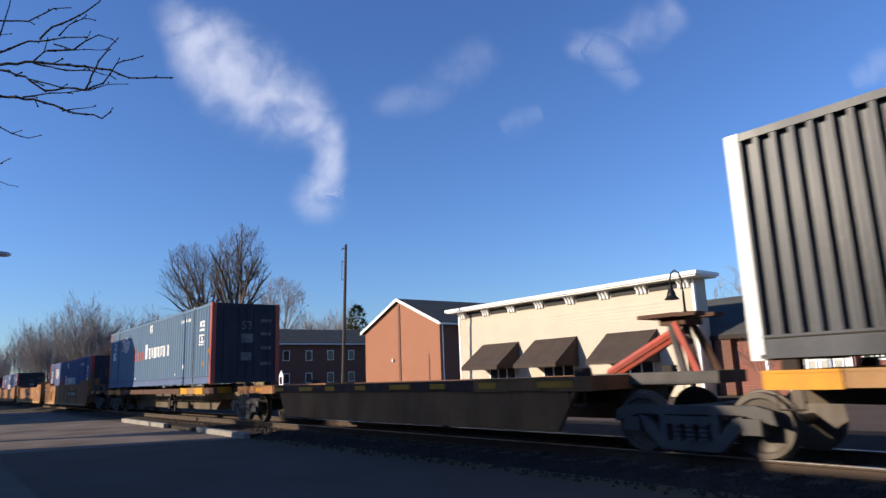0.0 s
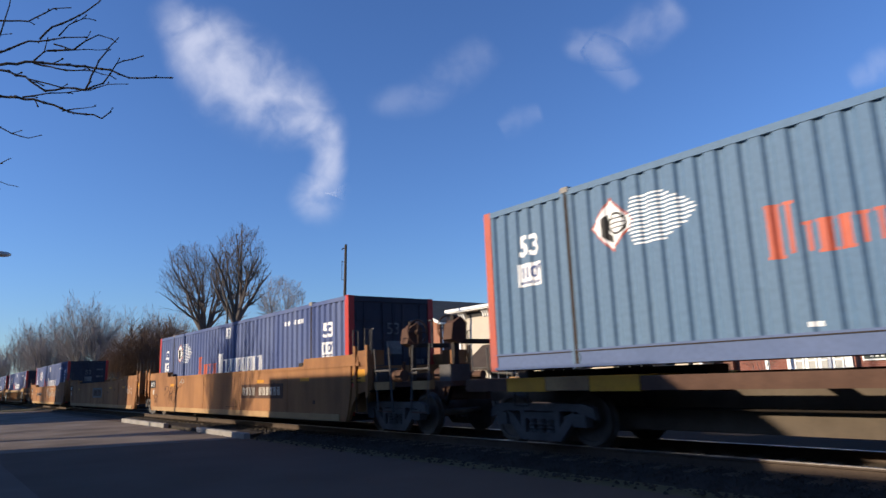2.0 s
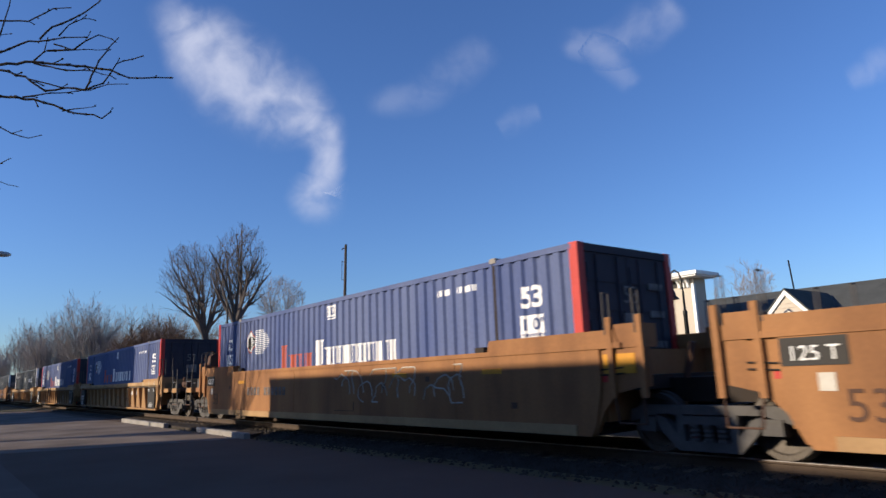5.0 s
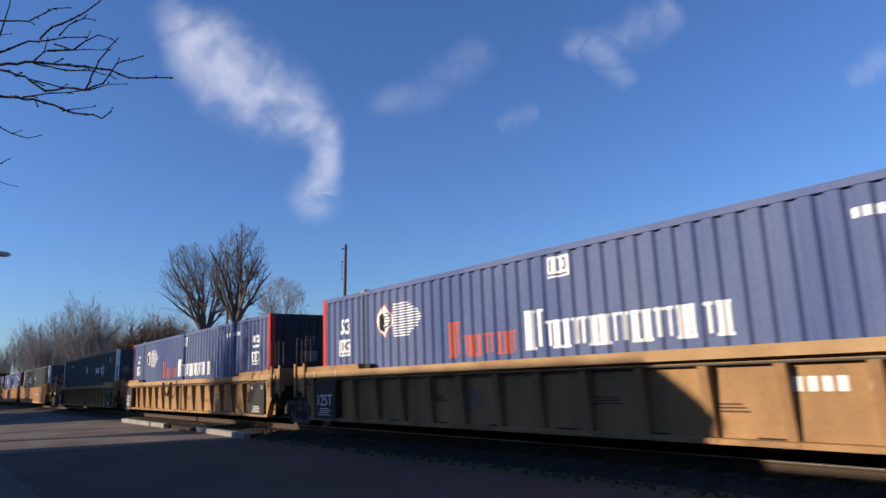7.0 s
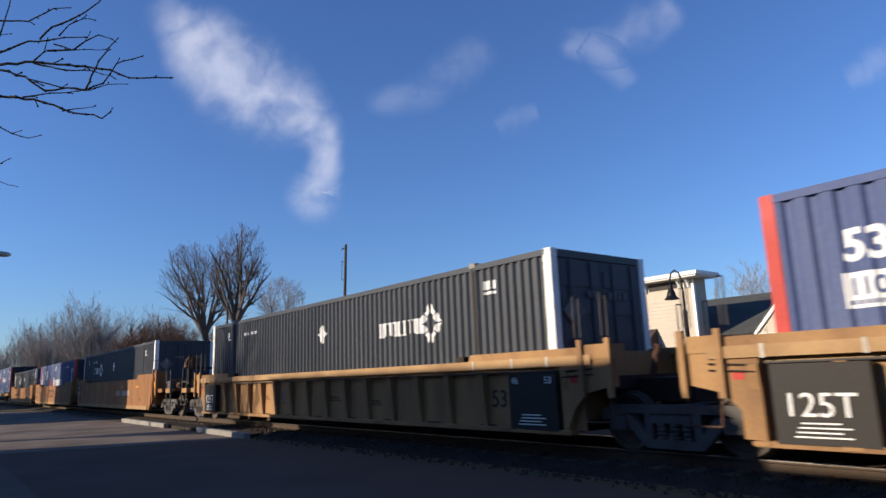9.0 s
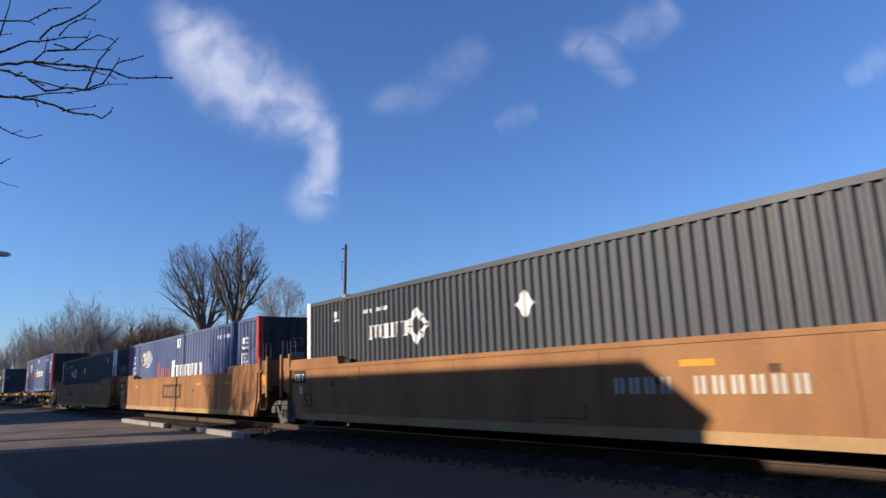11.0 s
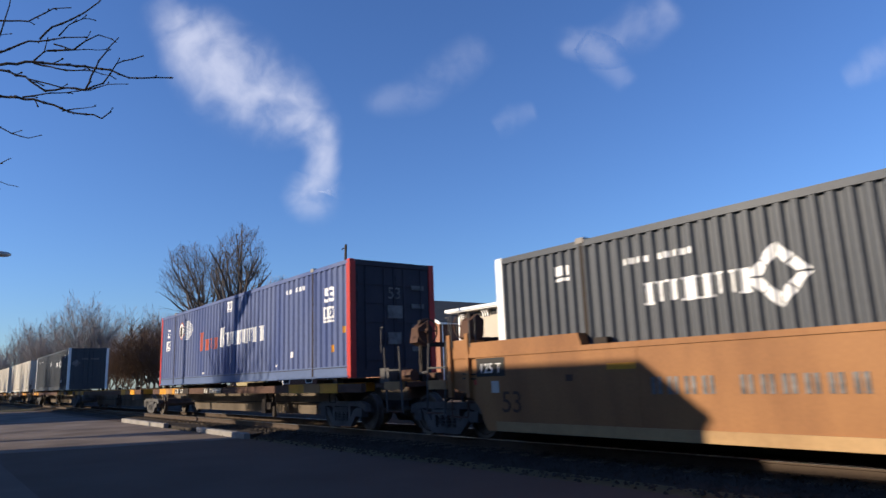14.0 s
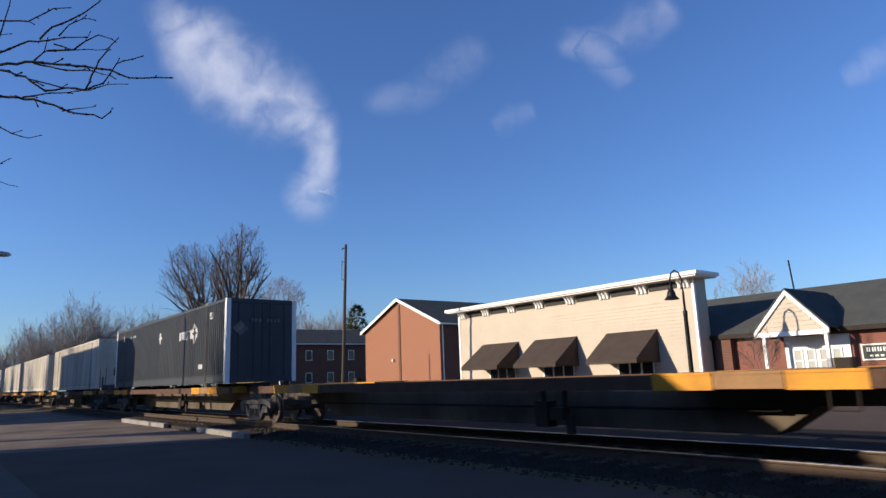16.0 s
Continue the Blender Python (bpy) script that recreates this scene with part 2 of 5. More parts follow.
def ground_sheet():
    bm = bmesh.new()
    xs = [-2500, -600, -200, -110] + [-100 + 4 * i for i in range(36)] + [60, 150, 600, 2500]
    ys = [-2500, -400, -60, -20, -8, 0, 4, 7.3, 8.0, 11.4, 12.2, 16, 24, 40, 80, 300, 2500]
    grid = [[bm.verts.new((x, y, (0.02 if 8.0 <= y <= 11.4 else -0.02) + (0.25 * noise.noise((x * 0.02, y * 0.02, 0)) if y > 45 else 0))) for x in xs] for y in ys]
    for a, b in zip(grid, grid[1:]):
        for i in range(len(xs) - 1):
            bm.faces.new((a[i], a[i + 1], b[i + 1], b[i]))
    return tagged(part("ground", bm, SOIL), "dry winter grass and bare soil reaching the horizon", "ground", kind="structure")


ground_sheet()
tagged(part("road", B((-60, 60, -12, 6.95, -0.3, 0.0), (-60, -32.5, 6.95, 7.9, -0.3, 0.0)), ASPHALT), "dark asphalt street beside the railway", "road", kind="structure")
tagged(part("parking_lot", B((-95, 40, 15.5, 29.2, -0.3, 0.0)), ASPHALT), "asphalt parking lot beyond the track", "parking lot", kind="structure")
# Sunlit part of the street, painted paler up to the building's shadow edge.
bm = bmesh.new()
prism(bm, [(-60, 2.4), (-19.6, 1.5), (-17.6, 6.95), (-60, 6.95)], 0.0, 0.006, "z")
tagged(part("street_apron", bm, SUNLIT_ASPHALT), "asphalt coloured paler for the sunlit strip between shadows", "road", kind="structure")
bm = bmesh.new()
prism(bm, [(7.3, -0.05), (7.9, 0.08), (10.72, 0.08), (11.6, -0.05)], -400, 60, "x")
tagged(part("ballast_bed", bm, BALLAST), "dark gravel ballast bed under the rails", "ballast", kind="structure")


def rail(y):
    bm = bmesh.new()
    prism(bm, [(y - 0.075, 0.08), (y + 0.075, 0.08), (y + 0.075, 0.095), (y + 0.012, 0.115), (y + 0.012, 0.205), (y + 0.036, 0.215), (y + 0.036, 0.238), (y - 0.036, 0.238), (y - 0.036, 0.215), (y - 0.012, 0.205), (y - 0.012, 0.115), (y - 0.075, 0.095)], -400, 60, "x")
    return bm


# Dark strip stands in for the train's shade on the ground beyond.
tagged(part("track_verge", B((-400, 60, 11.5, 15.5, -0.3, 0.004)), SHADED_VERGE), "verge beyond the track, coloured dark for the train's shade", "verge", kind="structure")
track = thing("railway_track", "steel rails on wooden sleepers in gravel", "railway track", kind="structure")
for y in (TRACK_Y - 0.755, TRACK_Y + 0.755):
    r = part("rail", rail(y), RAIL_RUST, track)
    part("rail_head", B((-400, 60, y - 0.034, y + 0.034, 0.238, RAIL_Z)), STEEL, r, "polished steel running surface")
sleeper_me = mesh_of("sleeper", B((-0.11, 0.11, -1.3, 1.3, 0.0, 0.1)), TIE)
for i in range(200):
    part("sleeper", sleeper_me, None, track).location = (-95 + 0.52 * i, TRACK_Y, 0.0)
tagged(part("pavement", B((-40, 10, -3.0, 1.42, -0.2, 0.012)), CANVAS_GREY), "lighter worn pavement at the street's edge", "pavement", kind="structure")


def gravel():
    rs = random.Random(12)
    verts, faces = [], []
    for i in range(9000):
        x, y = rs.uniform(-24, 1.0), rs.triangular(6.85, 8.9, 8.0)
        if i % 5 == 0:
            y = rs.uniform(8.7, 9.9)
        z = 0.0 if y < 7.3 else min(0.08, (y - 7.3) / 0.6 * 0.13 - 0.05)
        if y < 7.3:
            z = -0.0
        r = rs.uniform(0.015, 0.045)
        b = len(verts)
        a = rs.uniform(0, 3)
        for k in range(4):
            q = r * rs.uniform(0.7, 1.3)
            verts.append((x + q * math.cos(a + k * 1.57), y + q * math.sin(a + k * 1.57), z + r * rs.uniform(-0.2, 0.4)))
        verts.append((x + r * rs.uniform(-0.4, 0.4), y + r * rs.uniform(-0.4, 0.4), z + r * rs.uniform(0.7, 1.2)))
        faces += [(b + k, b + (k + 1) % 4, b + 4) for k in range(4)]
    me = bpy.data.meshes.new("gravel")
    me.from_pydata(verts, [], faces)
    me.materials.append(BALLAST)
    tagged(new("gravel", me), "loose dark gravel scattered beside the rail", "gravel", kind="stuff")


gravel()

# ---- freight containers ----
LONG, WIDE, TALL = 16.15, 2.59, 2.9


def wave(x0, x1, pitch, groove, depth):
    """The outline of pressed upright corrugations between x0 and x1: (x, depth) pairs with sloping flanks."""
    n = max(1, round((x1 - x0) / pitch))
    p = (x1 - x0) / n
    flank = min(0.05, (p - groove) * 0.3)
    pts = [(x0, 0.0)]
    for i in range(n):
        c = x0 + p * (i + 0.5)
        pts += [(c - groove / 2 - flank, 0.0), (c - groove / 2, depth), (c + groove / 2, depth), (c + groove / 2 + flank, 0.0)]
    pts.append((x1, 0.0))
    return pts


def corrugated(pts, z0, z1, y, side):
    """A corrugated wall along that outline; side -1 faces -y."""
    bm = bmesh.new()
    lo = [bm.verts.new((x, y - side * d, z0)) for x, d in pts]
    hi = [bm.verts.new((x, y - side * d, z1)) for x, d in pts]
    for i in range(len(pts) - 1):
        bm.faces.new((lo[i], lo[i + 1], hi[i + 1], hi[i]))
    return bm


OUTLINES = {}        # each container's outline along the side that faces the street


def sheet(*rects):
    """Flat rectangles (x0, x1, z0, z1) of paint."""
    bm = bmesh.new()
    for a, b, c, d in rects:
        bm.faces.new([bm.verts.new(v) for v in ((a, 0, c), (b, 0, c), (b, 0, d), (a, 0, d))])
    return bm


def patch(bm, poly):
    bm.faces.new([bm.verts.new((x, 0, z)) for x, z in poly])


def painted(name, bm, material, c, label="", coat=1):
    """Paint laid on the corrugated side: it is creased along every fold and follows the metal."""
    pts = OUTLINES[c.name]
    xs = [v.co.x for v in bm.verts]
    lo, hi = min(xs), max(xs)
    for x, _ in pts:
        if lo < x < hi:
            bmesh.ops.bisect_plane(bm, geom=bm.verts[:] + bm.edges[:] + bm.faces[:], plane_co=(x, 0, 0), plane_no=(1, 0, 0), dist=1e-5)
    for v in bm.verts:
        d = 0.0
        for (xa, da), (xb, db) in zip(pts, pts[1:]):
            if xa <= v.co.x <= xb and xb > xa:
                d = da + (db - da) * (v.co.x - xa) / (xb - xa)
                break
        v.co.y = -(WIDE / 2 - 0.012) + d - 0.003 * coat
    return part(name, bm, material, c, label)


def figures(text, size, x, z):
    """Readable numbers as flat paint with the lower left corner at x, z."""
    me = lettering(text, size, WHITE, 0.0, size * 0.03)
    bm = bmesh.new()
    bm.from_mesh(me)
    for v in bm.verts:
        v.co = (v.co.x + x, 0, v.co.z + z)
    return bm


def word_bars(c, x, z, widths, height, gap, material, label, first=1.0):
    """A painted brand word, as plain thick and thin uprights with short feet, of its letters' size."""
    for i, w in enumerate(widths):
        h = height * (first if i == 0 else 1)
        thick, thin, foot = w * 0.4, w * 0.16, height * 0.1
        rects = [(0.04 * w, 0.04 * w + thick, foot, h - foot), (-0.03 * w, thick + 0.11 * w, 0, foot), (0.0, thick + 0.08 * w, h - foot, h)]
        if w > 0.2:
            rects += [(0.72 * w, 0.72 * w + thin, foot, h - foot), (0.62 * w, w, h - foot, h)]
        if i % 2:
            rects = [(w - b, w - a, c0, c1) for a, b, c0, c1 in rects]
        rects = [(x + a, x + b, z + c0, z + c1) for a, b, c0, c1 in rects]
        painted("brand_bar", sheet(*rects), material, c, label)
        x += w + gap


def container(name, label, body, frame_mat, sill, length=LONG, pitch=0.31, groove=0.07, door=None, posts=True, depth=0.045):
    """Origin at the middle of its underside; long side along x."""
    c = thing(name, label, "shipping container")
    h, w, x = length / 2, WIDE / 2, LONG / 2 - 1.98
    stations = [-h + 0.12, -x, x, h - 0.12] if posts else [-h + 0.12, h - 0.12]
    outline = []
    for a, b in zip(stations, stations[1:]):
        pts = wave(a + 0.05, b - 0.05, pitch, groove, depth)
        outline += [(pts[0][0] - 0.002, -0.018), *pts, (pts[-1][0] + 0.002, -0.018)]
        for s in (-1, 1):
            part("side_panel", corrugated(pts, 0.3, TALL - 0.1, s * (w - 0.012), s), body, c)
    OUTLINES[c.name] = outline
    bm = B((-h + 0.1, h - 0.1, -w + 0.06, w - 0.06, TALL - 0.07, TALL - 0.03))
    for i in range(int(length / 0.4)):
        box(bm, -h + 0.3 + 0.4 * i, -h + 0.5 + 0.4 * i, -w + 0.12, w - 0.12, TALL - 0.03, TALL - 0.012)
    part("roof", bm, body, c)
    for s in (-1, 1):
        y0, y1 = sorted((s * w, s * (w - 0.07)))
        part("top_rail", B((-h + 0.12, h - 0.12, y0, y1, TALL - 0.11, TALL - 0.01)), body, c)
        ya, yb = sorted((s * (w - 0.015), s * (w - 0.07)))
        yc, yd = sorted((s * (w + 0.012), s * (w - 0.07)))
        low = part("bottom_sill", B((-h + 0.12, h - 0.12, ya, yb, 0.07, 0.27), (-h + 0.12, h - 0.12, yc, yd, 0.02, 0.07), (-h + 0.12, h - 0.12, y0, y1, 0.27, 0.3)), sill, c)
        ye, yf = sorted((s * (w - 0.003), s * (w - 0.015)))
        # Thin dark strip painted as the shadow line below the flange.
        part("sill_seam", B((-h + 0.12, h - 0.12, ye, yf, 0.255, 0.27)), GRIME, low, "dark line for the shadow under the flange")
    part("floor_beams", B(*[(-h + 0.3 + 0.45 * i, -h + 0.36 + 0.45 * i, -w + 0.07, w - 0.07, 0.02, 0.14) for i in range(int((length - 0.4) / 0.45))], (-h + 0.1, h - 0.1, -w + 0.07, w - 0.07, 0.14, 0.17)), GRIME, c)
    if posts:
        for px in (-x, x):
            for s in (-1, 1):
                y0, y1 = sorted((s * (w + 0.006), s * (w - 0.06)))
                post = part("lifting_post", B((px - 0.075, px - 0.02, y0, y1, 0.0, TALL), (px + 0.045, px + 0.07, y0 + (0.012 if s < 0 else 0), y1 - (0.012 if s > 0 else 0), 0.0, TALL)), body, c)
                # Nearly flush strip, coloured black for the shade inside the post's gap.
                part("post_slot", B((px - 0.02, px + 0.045, y0 + (0.006 if s < 0 else 0), y1 - (0.006 if s > 0 else 0), 0, TALL - 0.01)), GRIME, post, "flush dark strip for the shaded gap in the lifting post")
                part("corner_casting", B((px - 0.08, px + 0.08, min(s * (w + 0.012), s * (w - 0.16)), max(s * (w + 0.012), s * (w - 0.16)), TALL - 0.06, TALL + 0.03)), KERB, c)
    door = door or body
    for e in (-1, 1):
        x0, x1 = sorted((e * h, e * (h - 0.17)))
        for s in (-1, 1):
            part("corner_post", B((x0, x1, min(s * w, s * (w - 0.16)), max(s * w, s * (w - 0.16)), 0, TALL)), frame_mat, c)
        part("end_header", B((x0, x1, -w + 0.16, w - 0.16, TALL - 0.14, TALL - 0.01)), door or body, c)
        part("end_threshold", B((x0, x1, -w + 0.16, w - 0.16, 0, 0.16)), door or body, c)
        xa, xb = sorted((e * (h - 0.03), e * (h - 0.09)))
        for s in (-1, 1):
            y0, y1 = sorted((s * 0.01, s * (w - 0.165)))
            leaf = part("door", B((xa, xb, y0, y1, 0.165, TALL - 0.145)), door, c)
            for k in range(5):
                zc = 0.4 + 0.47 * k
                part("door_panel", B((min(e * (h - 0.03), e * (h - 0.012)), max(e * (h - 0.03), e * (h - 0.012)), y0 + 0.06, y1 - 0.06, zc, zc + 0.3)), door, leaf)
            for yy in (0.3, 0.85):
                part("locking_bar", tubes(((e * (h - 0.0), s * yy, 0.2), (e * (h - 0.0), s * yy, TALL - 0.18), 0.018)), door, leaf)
    return c


def stack_marks(c, word_mat):
    """Brand word bars, a winged lozenge mark, size panels and numbers on the side that faces the street."""
    word_bars(c, -2.94, 1.2, [0.36, 0.34, 0.33, 0.32, 0.34], 0.4, 0.05, word_mat, "faded red brand word bar", 1.7)
    word_bars(c, -0.86, 1.23, [0.45, 0.33, 0.36, 0.34, 0.37, 0.33, 0.37, 0.36, 0.16, 0.38], 0.46, 0.025, WHITE, "white brand word bar", 1.45)
    bm = bmesh.new()
    patch(bm, [(-5.64, 2.13), (-5.24, 1.7), (-4.84, 2.13), (-5.24, 2.56)])
    loz = painted("lozenge_mark", bm, word_mat, c, "white lozenge mark with a thin red edge")
    bm = bmesh.new()
    patch(bm, [(-5.6, 2.13), (-5.24, 1.745), (-4.88, 2.13), (-5.24, 2.515)])
    painted("lozenge_field", bm, WHITE, c, "white lozenge field", 2)
    bm = bmesh.new()
    patch(bm, [(-5.42, 2.24), (-5.42, 1.96), (-5.22, 1.83), (-5.22, 1.95), (-5.3, 2.0), (-5.3, 2.3)])
    for k in range(12):
        a, b = k * math.pi / 6, (k + 1) * math.pi / 6
        patch(bm, [(-5.14 + q * math.cos(t), 2.13 + q * math.sin(t)) for t, q in ((a, 0.14), (b, 0.14), (b, 0.175), (a, 0.175))])
    for z in (2.06, 2.13, 2.2):
        patch(bm, [(-5.27, z), (-5.01, z), (-5.01, z + 0.018), (-5.27, z + 0.018)])
    painted("lozenge_core", bm, BLACK, c, "black bracket and ringed globe", 3)
    for i in range(13):
        zz = 1.74 + 0.058 * i
        painted("speed_line", sheet((-5.03 + 0.03 * abs(i - 6), -3.82 - 0.035 * abs(i - 6) ** 1.5, zz, zz + 0.026)), WHITE, c)
    painted("size_panel", sheet((-0.28, 0.22, 2.38, 2.73)), WHITE, c, "white size panel")
    painted("size_figure", figures("110", 0.28, -0.25, 2.49), BLUE, c, "blue figures", 2)
    painted("panel_bar", sheet((-0.24, 0.18, 2.41, 2.44)), BLUE, c, "", 2)
    for k in range(10):
        if k != 4:
            painted("number_bar", sheet((4.35 + 0.125 * k, 4.43 + 0.125 * k, 2.42, 2.54)), WHITE, c)
    for x in (-7.24, 6.74):
        painted("length_figure", figures("53", 0.5, x, 1.96), WHITE, c)
        painted("height_panel", sheet((x - 0.03, x + 0.51, 1.42, 1.82)), WHITE, c, "white height panel")
        painted("height_figure", figures('110"', 0.27, x + 0.0, 1.57), BLUE, c, "blue figures", 2)
        painted("panel_bar", sheet(*[(x + 0.01 + 0.06 * k, x + 0.05 + 0.06 * k, 1.46, 1.51) for k in range(8)]), BLUE, c, "", 2)
    painted("placard", sheet((7.1, 7.26, 0.66, 0.84)), YELLOW, c, "small yellow placard")
    painted("placard", sheet((7.68, 7.8, 1.1, 1.26)), YELLOW, c, "small yellow placard")
    for a, b, z0, z1 in ((-2.6, -2.45, 0.36, 0.42), (3.7, 3.9, 0.4, 0.46), (4.78, 4.9, 0.62, 0.78)):
        painted("placard", sheet((a, b, z0, z1)), WHITE, c)
    fig = part("length_figure", lettering("53", 0.42, DIM_MARK), None, c)
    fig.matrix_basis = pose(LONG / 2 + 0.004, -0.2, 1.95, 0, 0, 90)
    part("height_panel", B((LONG / 2 - 0.03, LONG / 2 + 0.004, -0.2, 0.25, 1.45, 1.78)), DIM_MARK, c)
    part("height_panel", B((LONG / 2 - 0.03, LONG / 2 + 0.004, -0.2, 0.2, 0.8, 1.1)), DIM_MARK, c)
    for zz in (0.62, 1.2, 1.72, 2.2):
        part("stencil_bar", B((LONG / 2 - 0.03, LONG / 2 + 0.004, 0.55, 0.95, zz, zz + 0.12)), DIM_MARK, c)


def dark_marks(c, x):
    """The slate container's white brand bars and ring of plates, and the placard on its end."""
    word_bars(c, x, 1.74, [0.3, 0.48, 0.32, 0.3], 0.32, 0.05, WHITE, "white brand word bar")
    cx, cz = x + 1.88, 1.92
    for k in range(8):
        a0, a1 = (k + 0.06) * math.pi / 4, (k + 0.94) * math.pi / 4

        def rim(a, r):
            d = abs(math.cos(a)) + abs(math.sin(a))
            return (cx + r * math.cos(a) / d, cz + r * math.sin(a) / d)
        bm = bmesh.new()
        patch(bm, [rim(a0, 0.23), rim(a0, 0.42), rim(a1, 0.42), rim(a1, 0.23)])
        painted("ring_plate", bm, WHITE, c, "white lozenge ring mark")
    bm = bmesh.new()
    patch(bm, [(-0.18, 2.03), (0.05, 1.79), (0.28, 2.03), (0.05, 2.27)])
    painted("lozenge_mark", bm, WHITE, c, "white lozenge placard")
    for k in range(10):
        if k != 4:
            painted("number_bar", sheet((-5.34 + 0.118 * k, -5.27 + 0.118 * k, 2.37, 2.46)), WHITE, c)
    for xx in (-6.68, 6.37):
        painted("height_mark", sheet((xx, xx + 0.07, 2.39, 2.55), (xx + 0.11, xx + 0.18, 2.39, 2.55), (xx + 0.22, xx + 0.29, 2.39, 2.55), (xx, xx + 0.29, 2.3, 2.35)), WHITE, c)
    painted("stencil_bar", sheet(*[(5.1 + 0.16 * k, 5.2 + 0.16 * k, 0.55, 0.72) for k in range(4)]), WHITE, c, "small white stencil bars")
    xe = LONG / 2
    bm = bmesh.new()
    prism(bm, [(-1.08, 1.85), (-0.8, 1.57), (-0.52, 1.85), (-0.8, 2.13)], xe - 0.03, xe + 0.022, "x")
    part("end_placard", bm, DIM_MARK, c, "pale lozenge placard on the end")
    part("end_stencil", B(*[(xe - 0.03, xe + 0.022, -0.42 + 0.14 * k, -0.33 + 0.14 * k, 2.08, 2.2) for k in range(8) if k != 3]), DIM_MARK, c, "pale stencil bars")


MOVERS = []          # each keyed thing with the place of its middle along the train


def put_on_train(ob, s, z):
    ob.matrix_basis = pose(s, TRACK_Y, RAIL_Z + z)
    MOVERS.append((ob, s, z))
    return ob


blue_box = container("freight_container", "blue corrugated freight container with red end frames", BLUE, RED, RAILBLUE, door=SHADED_END)
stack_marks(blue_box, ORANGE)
grey_box = container("freight_container", "faded grey-blue corrugated freight container with red end frames", GREYBLUE, ORANGE, RAILBLUE, door=SHADED_END)
stack_marks(grey_box, ORANGE)
slate_box = container("freight_container", "dark slate corrugated freight container with white end frames", DARK, WHITE, DARK, pitch=0.2, groove=0.055, depth=0.05)
dark_marks(slate_box, 2.8)
slate_box_b = container("freight_container", "dark slate corrugated freight container with white marks", DARK, WHITE, DARK, pitch=0.2, groove=0.055, depth=0.05)
dark_marks(slate_box_b, -5.0)
cream_box = container("freight_container", "weathered white corrugated freight container", CREAM, CREAM, CREAM, pitch=0.4, groove=0.12)
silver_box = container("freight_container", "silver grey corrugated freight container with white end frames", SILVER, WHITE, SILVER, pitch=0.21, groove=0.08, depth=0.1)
WELL_Z, SPINE_Z = 0.34, 1.236
LOADS = [(silver_box, 12.11, SPINE_Z), (grey_box, -23.55, SPINE_Z), (blue_box, -44.75, WELL_Z), (blue_box, -83.9, WELL_Z),
         (blue_box, -107.15, WELL_Z), (blue_box, -126.62, WELL_Z), (slate_box, -146.28, WELL_Z), (slate_box_b, -169.85, WELL_Z),
         (blue_box, -189.29, WELL_Z), (slate_box_b, -208.74, WELL_Z), (blue_box, -230.1, SPINE_Z), (slate_box, -269.35, SPINE_Z),
         (cream_box, -290.2, SPINE_Z), (cream_box, -309.7, SPINE_Z), (cream_box, -329.2, SPINE_Z), (cream_box, -350.4, SPINE_Z), (cream_box, -369.9, SPINE_Z), (cream_box, -389.4, SPINE_Z)]
used = set()
for box_thing, front, z in LOADS:
    ob = box_thing if box_thing.name not in used else copy_thing(box_thing, Matrix())
    used.add(box_thing.name)
    tagged(ob, group="containers on the train")
    put_on_train(ob, front - LONG / 2, z)

# ---- wagons ----
WHEELS = []          # every wheelset: (object, x, z) in its bogie's space


def wheelset_mesh():
    bm = bmesh.new()
    for s in (-1, 1):
        a = s * 0.68
        lathe(bm, [(0.07, a), (0.46, a), (0.45, a + s * 0.03), (0.42, a + s * 0.035), (0.415, a + s * 0.13), (0.35, a + s * 0.13), (0.33, a + s * 0.1), (0.15, a + s * 0.075), (0.13, a + s * 0.14), (0.08, a + s * 0.14)], (0, 0, 0), "y", 28)
    tube(bm, (0, -0.95, 0), (0, 0.95, 0), 0.075, sides=10)
    for s in (-1, 1):
        for k in range(3):
            a = k * 2 * math.pi / 3
            box(bm, -0.03, 0.03, -0.03, 0.03, -0.03, 0.03, Matrix.Translation((0.05 * math.cos(a), s * 0.95, 0.05 * math.sin(a))))
    return mesh_of("wheelset", bm, WHEEL)


WHEELSET = wheelset_mesh()


